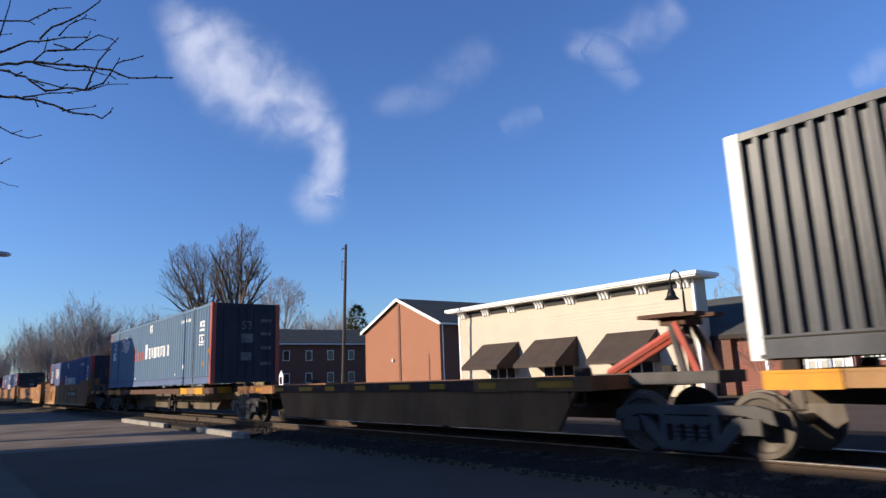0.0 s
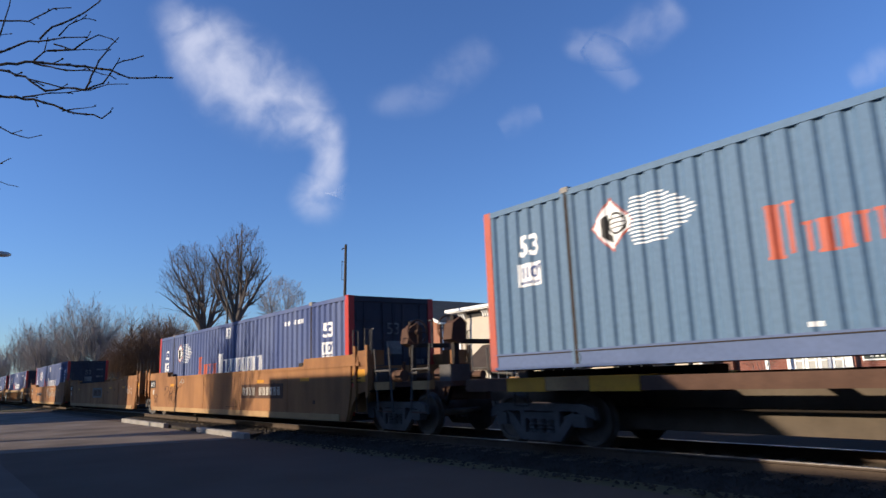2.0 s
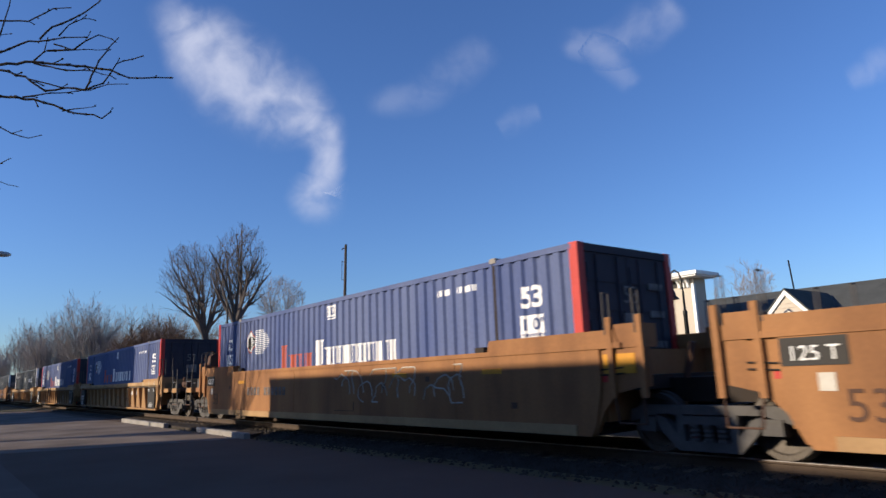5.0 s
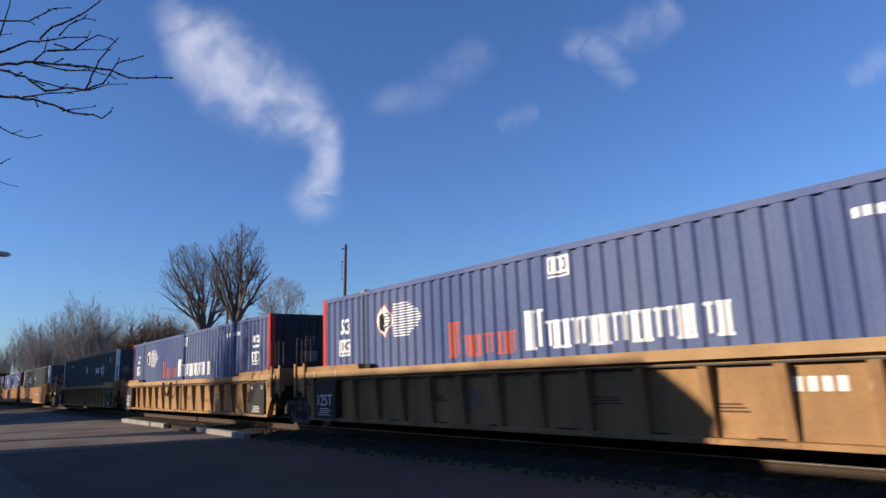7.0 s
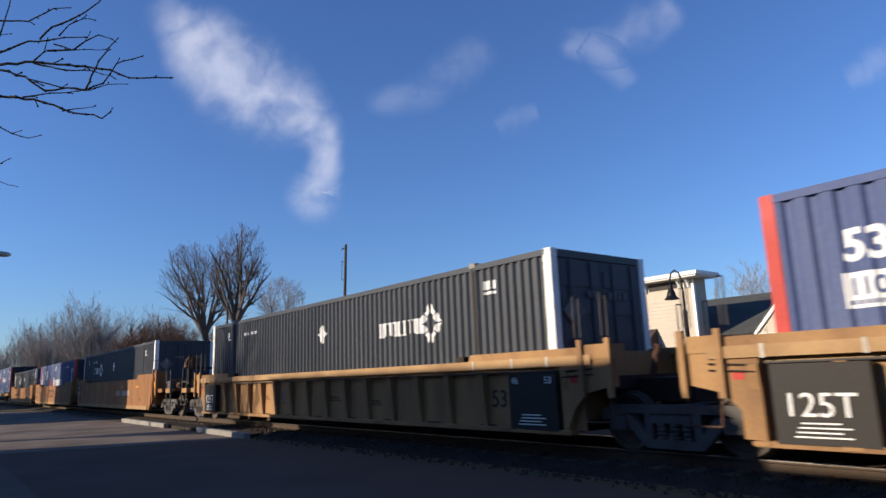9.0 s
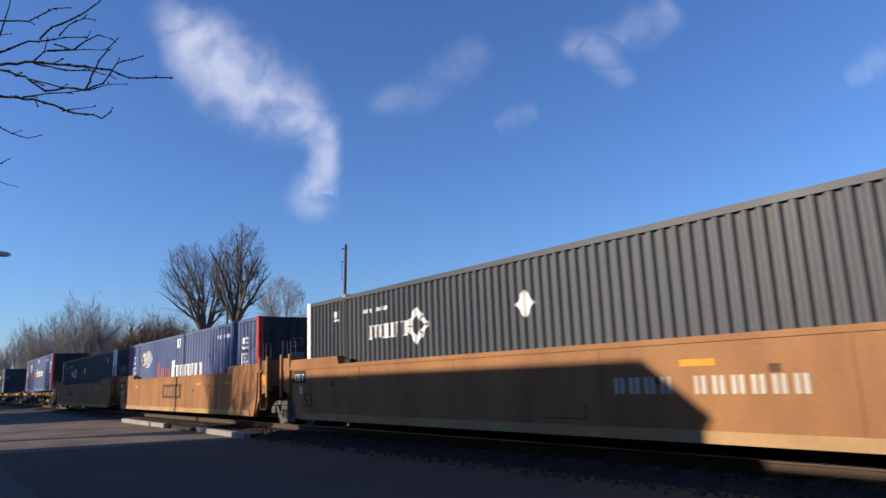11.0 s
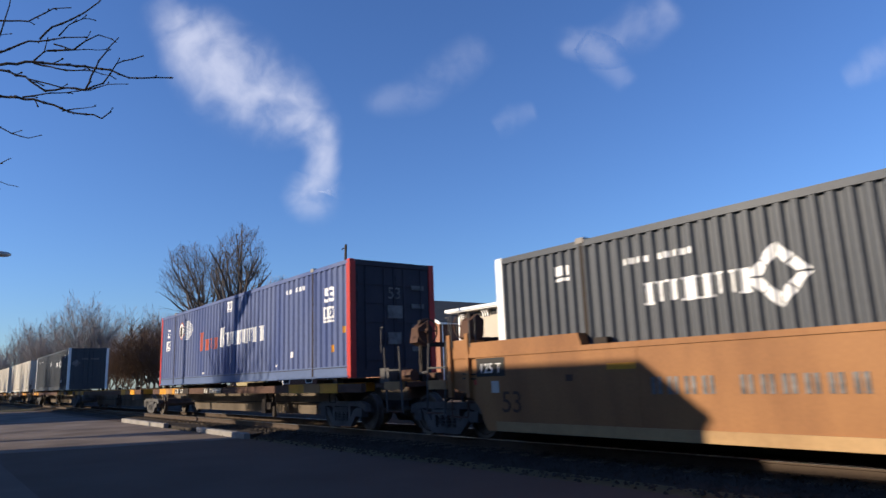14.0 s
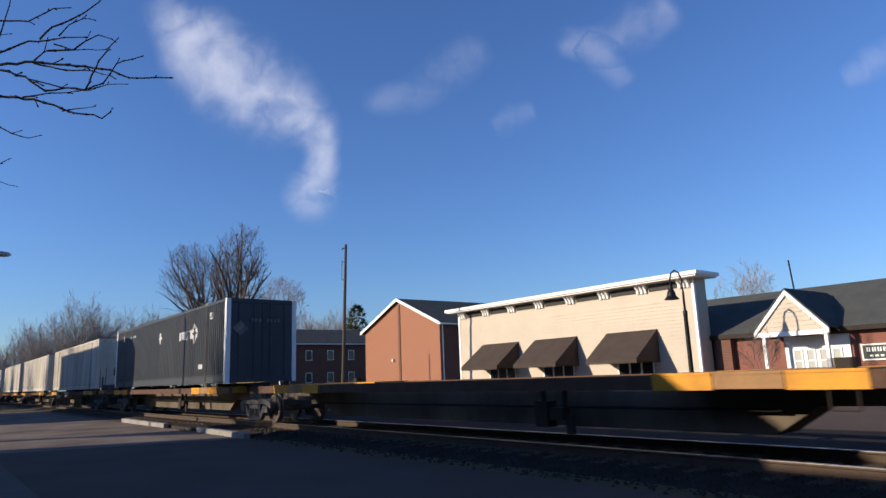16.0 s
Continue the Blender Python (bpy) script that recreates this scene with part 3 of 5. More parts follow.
def sideframe_mesh():
    """A cast bogie side with triangular windows and a spring nest, and the bolster between the sides."""
    bm = bmesh.new()
    for s in (-1, 1):
        y0, y1 = sorted((s * 0.94, s * 1.06))
        # upper member, lower member, columns and the ends over the axle boxes
        prism(bm, [(-1.2, 0.44), (-1.16, 0.62), (-0.95, 0.68), (0.95, 0.68), (1.16, 0.62), (1.2, 0.44), (0.78, 0.56), (-0.78, 0.56)], y0, y1)
        prism(bm, [(-0.78, 0.56), (-0.62, 0.5), (-0.36, 0.2), (0.36, 0.2), (0.62, 0.5), (0.78, 0.56), (0.7, 0.34), (0.44, 0.08), (-0.44, 0.08), (-0.7, 0.34)], y0, y1)
        for e in (-1, 1):
            x0, x1 = sorted((e * 0.33, e * 0.44))
            box(bm, x0, x1, y0, y1, 0.2, 0.57)
            x0, x1 = sorted((e * 0.76, e * 1.02))
            box(bm, x0, x1, y0 - 0.03, y1 + 0.03, 0.32, 0.52)
        for k in (-0.2, 0.0, 0.2):
            lathe(bm, [(0.08, 0.2), (0.08, 0.23), (0.06, 0.25), (0.08, 0.28), (0.06, 0.31), (0.08, 0.34), (0.06, 0.37), (0.08, 0.4), (0.08, 0.43)], (k, s * 1.0, 0), "z", 8)
        box(bm, -0.33, 0.33, y0 - 0.01, y1 + 0.02, 0.43, 0.54)
    box(bm, -0.22, 0.22, -0.94, 0.94, 0.45, 0.66)
    return mesh_of("side_frames", bm, DUST)


SIDEFRAME = sideframe_mesh()


def bogie(parent, x):
    b = part("bogie", SIDEFRAME, None, parent, "grimy cast steel bogie")
    b.location = (x, 0, 0)
    for k in (-0.89, 0.89):
        w = part("wheelset", WHEELSET, None, b, "worn steel wheels on an axle")
        w.location = (k, 0, 0.42)
        WHEELS.append((w, k, 0.42))


def hand_wheel(centre, r):
    """An open brake wheel that faces along the wagon."""
    bm = bmesh.new()
    c = Vector(centre)
    pts = [c + Vector((0, r * math.cos(k * math.pi / 8), r * math.sin(k * math.pi / 8))) for k in range(16)]
    for k in range(16):
        tube(bm, pts[k], pts[(k + 1) % 16], 0.018, sides=5)
        if k % 4 == 0:
            tube(bm, c, pts[k], 0.014, sides=4)
    lathe(bm, [(0.05, -0.05), (0.06, 0.0), (0.05, 0.05)], c, "x", 8)
    return bm


def end_platform(car, x, e, material, bulky=True):
    """Deck, ladder frames and brake gear over a bogie at one end of a wagon; e is the way it faces."""
    x0, x1 = sorted((x, x + e * 1.2))
    part("platform_deck", B((x0, x1, -1.3, 1.3, 1.0, 1.1), (x0, x1, -0.45, 0.45, 0.72, 1.0)), RUST, car)
    for s in (-1, 1):
        y = s * 1.42
        xa, xb = x + e * 0.55, x + e * 1.12
        for xx in (xa, xb):
            part("ladder_stile", tubes(((xx + e * 0.1, y, 0.48), (xx + e * 0.04, y, 1.1), 0.024), ((xx + e * 0.04, y, 1.1), (xx - e * 0.02, y, 1.85), 0.02)), DUST, car)
        part("ladder_rung", tubes(((xa, y, 1.36), (xb, y, 1.36), 0.022)), DUST, car)
        part("ladder_rung", tubes(((xa + e * 0.1, y, 0.5), (xb + e * 0.1, y, 0.5), 0.018)), RUST, car)
        ya, yb = sorted((s * 1.3, s * 1.44))
        part("step_beam", B((min(xa, xb), max(xa, xb), ya, yb, 0.95, 1.12)), material, car, "dusty yellow step beam")
        part("hand_grip", tubes(((xa - e * 0.12, y, 1.75), (xa - e * 0.12, y, 2.3), 0.014), ((xa - e * 0.12, y, 2.3), (xa - e * 0.02, y, 2.3), 0.014)), DUST, car)
    part("air_hose", tubes(((x + e * 1.0, -0.5, 1.0), (x + e * 1.25, -0.45, 0.6), 0.035), ((x + e * 1.25, -0.45, 0.6), (x + e * 1.45, -0.3, 0.75), 0.035)), GRIME, car)
    part("coupler", B((min(x + e * 0.9, x + e * 1.75), max(x + e * 0.9, x + e * 1.75), -0.14, 0.14, 0.72, 0.98), (min(x + e * 1.6, x + e * 1.85), max(x + e * 1.6, x + e * 1.85), -0.24, 0.2, 0.68, 1.0)), RUST, car)
    part("brake_rod", tubes(((x + e * 0.1, -1.0, 1.18), (x + e * 1.15, -0.7, 1.3), 0.03)), DUST, car)
    part("brake_rod", tubes(((x + e * 0.1, 0.6, 1.18), (x + e * 1.15, 0.8, 1.25), 0.03)), DUST, car)
    for yy, zz, rr in ((-0.9, 1.24, 0.13), (-0.2, 1.2, 0.09)):
        part("brake_cylinder", tubes(((x + e * 0.33, yy, zz), (x + e * 0.93, yy, zz), rr), sides=10), RUST, car)
    if bulky:
        part("gear_post", B((x + e * 0.78 - 0.05, x + e * 0.78 + 0.05, -0.62, -0.5, 1.1, 2.45)), GRIME, car)
        part("gear_arm", B((x + e * 0.78 - 0.04, x + e * 0.78 + 0.04, -0.5, 0.5, 1.86, 1.96)), GRIME, car)
        bm = bmesh.new()
        prism(bm, [(-0.78, 1.95), (-0.72, 2.28), (-0.5, 2.42), (-0.34, 2.3), (-0.36, 1.98), (-0.55, 1.86)], min(x + e * 0.62, x + e * 0.9), max(x + e * 0.62, x + e * 0.9), "x")
        part("gear_housing", bm, RUST, car, "rusty brake gear housing")
        part("brake_wheel", hand_wheel((x + e * 1.0, -0.56, 2.2), 0.27), RUST, car)
        part("gear_box", B((min(x + e * 0.1, x + e * 0.45), max(x + e * 0.1, x + e * 0.45), -1.25, -0.75, 1.1, 1.42)), DUST, car)
    else:
        part("gear_box", B((min(x + e * 0.15, x + e * 0.4), max(x + e * 0.15, x + e * 0.4), -1.2, -0.9, 1.1, 1.3)), DUST, car)


def well_end(car, e, m, ribbed):
    """Arched end panels, corner posts, grips and boxes where a well's side passes over a bogie."""
    for s in (-1, 1):
        y0, y1 = sorted((s * 1.46, s * 1.38))
        top = 1.36 if ribbed else 1.5
        bm = bmesh.new()
        prism(bm, [(e * 8.26, 0.27), (e * 8.34, 0.3), (e * 8.5, 0.62), (e * 8.75, 0.86), (e * 9.15, 0.95), (e * 9.3, 0.95), (e * 9.3, top), (e * 8.26, top)], y0, y1)
        part("end_panel", bm, m, car, "arched end panel over the bogie")
        for xx in (8.72, 9.24):
            part("corner_stanchion", B((e * xx - 0.045, e * xx + 0.045, min(s * 1.465, s * 1.53), max(s * 1.465, s * 1.53), 0.8, 1.66 if ribbed else 1.95)), m, car)
            part("hand_grip", tubes(((e * (xx - 0.08), s * 1.5, 1.7), (e * (xx - 0.08), s * 1.5, 2.32), 0.013), ((e * (xx - 0.08), s * 1.5, 2.32), (e * (xx - 0.08), s * 1.36, 2.32), 0.013), ((e * (xx - 0.08), s * 1.36, 2.32), (e * (xx - 0.08), s * 1.36, 1.7), 0.013)), DUST, car)
        xa, xb = sorted((e * 8.79, e * 9.17))
        part("end_box", B((xa, xb, min(s * 1.0, s * 1.48), max(s * 1.0, s * 1.48), top, top + (0.22 if ribbed else 0.34))), m, car)
        part("stirrup", tubes(((e * 8.74, s * 1.5, 0.82), (e * 8.78, s * 1.5, 0.45), 0.015), ((e * 8.78, s * 1.5, 0.45), (e * 9.22, s * 1.5, 0.45), 0.015), ((e * 9.22, s * 1.5, 0.45), (e * 9.22, s * 1.5, 0.82), 0.015)), RUST, car)
        part("marker", B((min(e * 8.45, e * 8.6), max(e * 8.45, e * 8.6), min(s * 1.464, s * 1.458), max(s * 1.464, s * 1.458), 1.02, 1.12)), RED, car, "small red marker")
        for zz in (1.14, 1.22):
            part("brake_line", tubes(((e * 8.3, s * 1.475, zz - 0.03), (e * 8.9, s * 1.475, zz), 0.014)), GRIME, car)
    part("hose_bracket", tubes(((e * 9.4, -0.7, 1.05), (e * 9.55, -0.7, 1.55), 0.05)), RUST, car)
    part("hose_bracket", tubes(((e * 9.4, 0.5, 1.05), (e * 9.55, 0.5, 1.45), 0.04)), RUST, car)


def well_side(car, s, ribbed, m):
    y0, y1 = sorted((s * 1.5, s * 1.36))
    if not ribbed:
        bm = bmesh.new()
        prism(bm, [(-8.25, 0.24), (8.25, 0.24), (8.36, 0.4), (8.5, 1.0), (8.5, 1.55), (-8.5, 1.55), (-8.5, 1.0), (-8.36, 0.4)], y0, y1)
        side = part("side_wall", bm, m, car)
        yo = s * 1.5
        part("lower_sill", B((-8.0, 8.0, min(yo, yo + s * 0.03), max(yo, yo + s * 0.03), 0.245, 0.4)), TTX_PALE, side, "paler yellow lower sill")
        for k in (-5.1, -1.7, 1.7, 5.1):
            part("seam", B((k - 0.03, k + 0.03, min(yo, yo + s * 0.008), max(yo, yo + s * 0.008), 0.4, 1.5)), m, side)
        part("top_chord", B((-8.9, 8.9, min(yo + s * 0.02, yo - s * 0.22), max(yo + s * 0.02, yo - s * 0.22), 1.5, 1.58)), m, side)
    else:
        yr = s * 1.335
        bm = B((-8.6, 8.6, min(yr, yr - s * 0.022), max(yr, yr - s * 0.022), 0.3, 1.3))
        side = part("side_wall", bm, m, car)
        yo = s * 1.5
        part("top_chord", B((-8.9, 8.9, min(yo, yo - s * 0.2), max(yo, yo - s * 0.2), 1.28, 1.43), (-8.7, 8.7, min(yr, yr + s * 0.04), max(yr, yr + s * 0.04), 1.2, 1.28)), TTX_PALE, side, "paler yellow top chord")
        part("brake_line", tubes(((-8.2, yr + s * 0.09, 1.215), (8.2, yr + s * 0.09, 1.215), 0.016)), DUST, side)
        for k, xa in enumerate((-8.2, -7.1, 6.2, 7.2, 8.0)):
            part("strap", B((xa, xa + 0.045, min(yo - s * 0.01, yo + s * 0.006), max(yo - s * 0.01, yo + s * 0.006), 1.27, 1.44)), CREAM, side, "pale strap over the chord")
        part("bottom_chord", B((-8.4, 8.4, min(yo, yo - s * 0.25), max(yo, yo - s * 0.25), 0.24, 0.31)), m, side)
        bm = bmesh.new()
        # a rib that deepens upwards, its foot on the bottom chord
        prism(bm, [(yr, 0.3), (yr + s * 0.06, 0.3), (yo - s * 0.008, 1.2), (yr, 1.2)], -0.065, 0.065, "x")
        box(bm, -0.09, 0.11, min(yo - s * 0.02, yo + s * 0.012), max(yo - s * 0.02, yo + s * 0.012), 0.255, 0.3)
        rib_me = mesh_of("rib", bm, m)
        for i in range(18):
            part("rib", rib_me, None, side).location = (-8.33 + 0.98 * i, 0, 0)
    for e in (-1, 1):
        x0, x1 = sorted((e * 6.05, e * 8.85))
        z0 = 1.58 if not ribbed else 1.43
        bm = bmesh.new()
        yo = s * (1.5 if not ribbed else 1.46)
        rise = 0.12 if ribbed else 0.19
        prism(bm, [(x0, z0), (x1, z0), (x1 - 0.06, z0 + rise), (x0 + 0.06, z0 + rise)], min(yo, yo - s * 0.25), max(yo, yo - s * 0.25))
        part("corner_cover", bm, m, car)
        part("guide_post", B((e * 5.75 - 0.12, e * 5.75 + 0.12, min(s * 1.3, s * 1.42), max(s * 1.3, s * 1.42), z0, z0 + 0.1)), GRIME, car)
    return side


def well_unit(ribbed, label, bogies, gear, place, paint, reach=0.0):
    """One unit of an articulated well wagon; origin on the rails under the middle of its load."""
    car = thing("well_wagon", label, "freight wagon")
    m = paint
    for s in (-1, 1):
        well_side(car, s, ribbed, m)
    for k in range(11):
        part("floor_beam", B((-8.2 + 1.6 * k, -7.8 + 1.6 * k, -1.36, 1.36, 0.24, 0.33)), GRIME, car)
    for e in (-1, 1):
        bm = bmesh.new()
        x0, x1 = sorted((e * 8.35, e * 8.5))
        box(bm, x0, x1, -1.36, 1.36, 0.45, 1.5)
        part("bulkhead", bm, m, car)
        x0, x1 = sorted((e * 8.5, e * 9.7))
        part("end_sill", B((x0, x1, -0.5, 0.5, 0.7, 1.05), (min(e * 8.5, e * 9.0), max(e * 8.5, e * 9.0), -1.36, 1.36, 0.9, 1.1)), GRIME, car)
        well_end(car, e, m, ribbed)
        if gear[0 if e < 0 else 1]:
            end_platform(car, e * (8.9 + reach), e, TTX_RIB, not ribbed)
            if reach:
                xa, xb = sorted((e * 8.95, e * (8.9 + reach + 0.02)))
                part("end_deck", B((xa, xb, -1.3, 1.3, 1.0, 1.1), (xa, xb, -0.45, 0.45, 0.72, 1.0)), GRIME, car, "black deck over the bogie")
                for s in (-1, 1):
                    part("end_beam", B((xa, xb, min(s * 1.3, s * 1.44), max(s * 1.3, s * 1.44), 0.97, 1.12)), m, car)
    for b in bogies:
        bogie(car, b)
    y0, y1 = -1.509, -1.499
    if ribbed:
        for xa in (7.14, -8.12):
            pan = part("notice_panel", B((xa, xa + 1.06, -1.512, -1.41, 0.29, 1.19)), BLACK, car, "black notice panel")
            for k in range(4):
                part("notice_bar", B((xa + 0.2 + 0.03 * k, xa + 0.8 - 0.1 * (k % 2), -1.518, -1.511, 0.37 + 0.05 * k, 0.386 + 0.05 * k)), WHITE, pan)
        part("length_figure", lettering("46", 0.16, WHITE), None, car).location = (7.2, -1.514, 1.02)
        part("length_figure", lettering("53", 0.16, WHITE), None, car).location = (7.95, -1.514, 1.02)
        part("capacity_figure", lettering("125T", 0.38, WHITE), None, car).location = (-8.02, -1.514, 0.6)
        part("length_figure", lettering("53", 0.42, BLACK), None, car).location = (6.5, -1.341, 0.63)
        for xa, ink, z0 in ((-3.55, RUST, 0.72), (-2.5, DIM_MARK, 0.6), (0.55, RUST, 0.7), (2.4, RUST, 0.62)):
            part("stencil", B(*[(xa + 0.04 * (k % 2), xa + 0.55 - 0.05 * (k % 3), -1.341, -1.334, z0 + 0.045 * k, z0 + 0.045 * k + 0.02) for k in range(3 if ink is RUST else 8)]), ink, car, "small stencilled lines")
        for k in range(7 if place == "front" else 0):
            if k != 4:
                part("number_bar", B((3.5 + 0.16 * k, 3.6 + 0.16 * k, -1.342, -1.334, 0.87, 1.04)), WHITE, car)
    else:
        xn = {"front": 1.98, "middle": None, "rear": -4.88}[place]
        if xn is not None:
            for k in range(11):
                if k != 4:
                    # The rear unit's bars take a dimmer grey for the shade there.
                    part("number_bar", B((xn + 0.25 * k, xn + 0.06 + 0.25 * k, y0, y1, 0.85, 1.08), (xn + 0.1 + 0.25 * k, xn + 0.16 + 0.25 * k, y0, y1, 0.85, 1.08)), CREAM if place == "front" else DIM_MARK, car, "off-white number bar, dimmed for shade on the rear unit")
        else:
            pale = paint == TTX_DIRTY
            plate = part("brand_plate", B((-1.2, 1.25, y0 + 0.001, y1, 0.74, 1.28)), DIM_MARK if pale else RUST, car, "pale faded maker's panel" if pale else "dark faded maker's panel")
            for xa, za, zb, xb in ((-0.95, 0.84, 1.18, -0.62), (-0.5, 0.84, 1.18, -0.3), (-0.2, 0.84, 1.18, 0.12), (0.22, 0.84, 1.18, 0.4), (0.5, 0.84, 1.18, 0.98)):
                part("brand_bar", B((xa, xb, -1.513, -1.507, za, zb)), RUST if pale else m, plate)
        weld = part("repair_plate", B((0.55, 1.4, y0, y1, 0.5, 0.68)), m, car, "welded repair plate")
        part("weld_edge", B((0.53, 1.42, y0 + 0.004, y1, 0.485, 0.5), (1.4, 1.42, y0 + 0.002, y1, 0.5, 0.7)), RUST, weld)
        for xa, za in ((-6.4, 1.05), (2.6, 0.98), (4.2, 1.1), (6.6, 0.62)):
            part("small_stencil", B((xa, xa + 0.14, y0 + 0.004, y1, za, za + 0.1)), RUST, car)
        for xa in (3.05, 5.9, -5.6):
            part("reflector", B((xa, xa + 0.5, y0, y1, 1.2, 1.29)), YELLOW, car)
        cap = part("capacity_panel", B((-8.48, -7.75, y0, y1, 1.16, 1.48)), BLACK, car, "dark capacity panel")
        part("capacity_figure", lettering("125 T", 0.24, WHITE), None, cap).location = (-8.4, -1.512, 1.22)
        part("length_figure", lettering("53", 0.5, RUST), None, car).location = (-7.87, -1.506, 0.56)
        part("placard", B((-8.1, -7.92, y0, y1, 0.88, 1.08)), CREAM, car)
        part("corner_sheet", B((8.55, 9.1, -1.472, -1.46, 1.14, 1.42)), YELLOW, car, "yellow corner sheet")
    return car


def spine_unit(label, length, bogies, inset=1.6, deep=False, hitch=False, platform=0, numbered=False, loaded=True):
    """One unit of a spine wagon: a central beam, side beams, wide yellow decks at the ends."""
    car = thing("spine_wagon", label, "freight wagon")
    h = length / 2
    bm = bmesh.new()
    prism(bm, [(-h, 1.08), (-h, 0.68), (-h + 2.6, 0.64), (-h + 3.2, 0.26), (h - 3.2, 0.26), (h - 2.6, 0.64), (h, 0.68), (h, 1.08)], -0.32, 0.32)
    part("centre_beam", bm, SPINE, car, "dusty brown fish-bellied spine")
    for s in (-1, 1):
        y0, y1 = sorted((s * 1.38, s * 1.26))
        part("side_beam", B((-h + 0.5, h - 0.5, y0, y1, 0.9, 1.1)), RUST, car)
        if deep:
            bm = bmesh.new()
            prism(bm, [(-h + 3.3, 0.9), (-h + 3.7, 0.27), (h - 0.95, 0.27), (h - 0.5, 0.9)], y0 + 0.02, y1 - 0.02)
            part("side_skirt", bm, TTX_DIRTY, car, "brown steel side skirt")
            for k in range(9):
                xr = h - 1.3 - 1.45 * k
                part("reflector", B((xr, xr + (0.75 if k % 3 == 0 else 0.45), min(s * 1.402, s * 1.38), max(s * 1.402, s * 1.38), 0.95, 1.05)), YELLOW, car)
        for e in (-1, 1):
            x0, x1 = sorted((e * (h - inset), e * (h - inset - 2.7)))
            ya, yb = sorted((s * 1.395, s * 0.3))
            for k, paint in enumerate((TTX_DIRTY if deep else YELLOW, TTX_DIRTY if deep else TTX_RIB, TTX_DIRTY if deep else YELLOW)):
                xa, xb = sorted((e * (h - inset - 0.9 * k - 0.01), e * (h - inset - 0.9 * k - 0.89)))
                part("end_deck", B((xa, xb, ya, yb, 0.89 + 0.015 * (k % 2), 1.115), (xa, xb, min(s * 1.405, s * 1.39), max(s * 1.405, s * 1.39), 1.08, 1.11)), paint, car, "worn yellow end deck" if paint is YELLOW else "rusty brown end deck")
            part("twist_lock", B((e * (h - inset - 0.3) - 0.1, e * (h - inset - 0.3) + 0.1, min(s * 1.1, s * 1.28), max(s * 1.1, s * 1.28), 1.115, 1.236)), GRIME, car)
            xa = e * (h - inset - 0.15)
            part("step", tubes(((xa, s * 1.36, 0.9), (xa, s * 1.36, 0.66), 0.012), ((xa - e * 0.3, s * 1.36, 0.9), (xa - e * 0.3, s * 1.36, 0.66), 0.012), ((xa, s * 1.36, 0.66), (xa - e * 0.3, s * 1.36, 0.66), 0.012)), GRIME, car)
    for k in range(int((length - 6) / 1.5)):
        part("cross_beam", B((-h + 3.2 + 1.5 * k, -h + 3.35 + 1.5 * k, -1.26, 1.26, 0.94, 1.06)), GRIME, car)
    for xa, r in ((-1.5, 0.16), (0.6, 0.14)):
        part("air_tank", tubes(((xa, 0.62, 0.72), (xa + 1.0, 0.62, 0.72), r), sides=12), GRIME, car)
    part("brake_pipe", tubes(((-h + 3, -0.5, 0.6), (h - 3, -0.5, 0.6), 0.025)), GRIME, car)
    if numbered:
        part("number_panel", B((-2.1, -0.2, -1.392, -1.375, 0.9, 1.1)), GRIME, car, "black number panel")
        for k in range(9):
            if k != 2:
                part("number_bar", B((-2.02 + 0.19 * k, -1.96 + 0.19 * k, -1.397, -1.39, 0.925, 1.075), (-1.93 + 0.19 * k, -1.88 + 0.19 * k, -1.397, -1.39, 0.925, 1.075)), CREAM, car, "cream number bar")
        part("clearance_panel", B((-5.45, -3.75, -1.409, -1.385, 0.905, 1.1)), GRIME, car, "black panel with cream figures")
        part("clearance_figures", lettering("2-28 / 1-57", 0.22, CREAM, 0.004, 0.008), None, car, "cream stencilled figures").location = (-5.36, -1.412, 0.93)
    if loaded:
        # the spine rises to the load but for two openings
        for xa, xb in ((-h + 1.2, -4.5), (-0.7, 0.7), (4.5, h - 1.2)):
            part("load_rest", B((xa, xb, -0.34, 0.34, 1.08, 1.225)), GRIME, car)
    part("brake_valve", B((2.35, 2.62, -1.08, -0.84, 0.3, 0.72), (2.66, 2.95, -1.06, -0.88, 0.42, 0.62), (2.95, 3.1, -1.0, -0.94, 0.2, 0.5), (2.44, 2.5, -1.0, -0.94, 0.72, 0.92), (2.9, 2.96, -1.0, -0.94, 0.6, 0.92)), GRIME, car, "black brake valve under the deck")
    for b in bogies:
        bogie(car, b)
    if platform:
        end_platform(car, platform * h, platform, TTX_RIB)
    if hitch:
        x = h + 0.55
        part("hitch_plate", B((x - 0.5, x + 0.2, -0.42, 0.42, 1.96, 2.02), (x + 0.2, x + 0.5, -0.42, -0.12, 1.95, 2.01), (x + 0.2, x + 0.5, 0.12, 0.42, 1.95, 2.01), (x - 0.22, x + 0.22, -0.25, 0.25, 1.84, 1.96)), RUST, car, "dark trailer hitch head")
        for s in (-1, 1):
            part("hitch_leg", tubes(((x + 0.05, s * 0.25, 1.88), (x + 0.4, s * 0.3, 1.1), 0.06)), ORANGE if s < 0 else RUST, car)
            part("hitch_leg", tubes(((x - 0.05, s * 0.2, 1.88), (x + 0.1, s * 0.2, 1.1), 0.06)), DUST, car)
            part("hitch_strut", tubes(((x - 0.1, s * 0.14, 1.72), (x - 1.35, s * 0.14, 1.14), 0.065)), ORANGE, car, "faded red hitch strut")
        part("hitch_base", B((x - 1.5, x + 0.75, -0.4, 0.4, 0.95, 1.13)), DUST, car)
    return car


HALF = LONG / 2


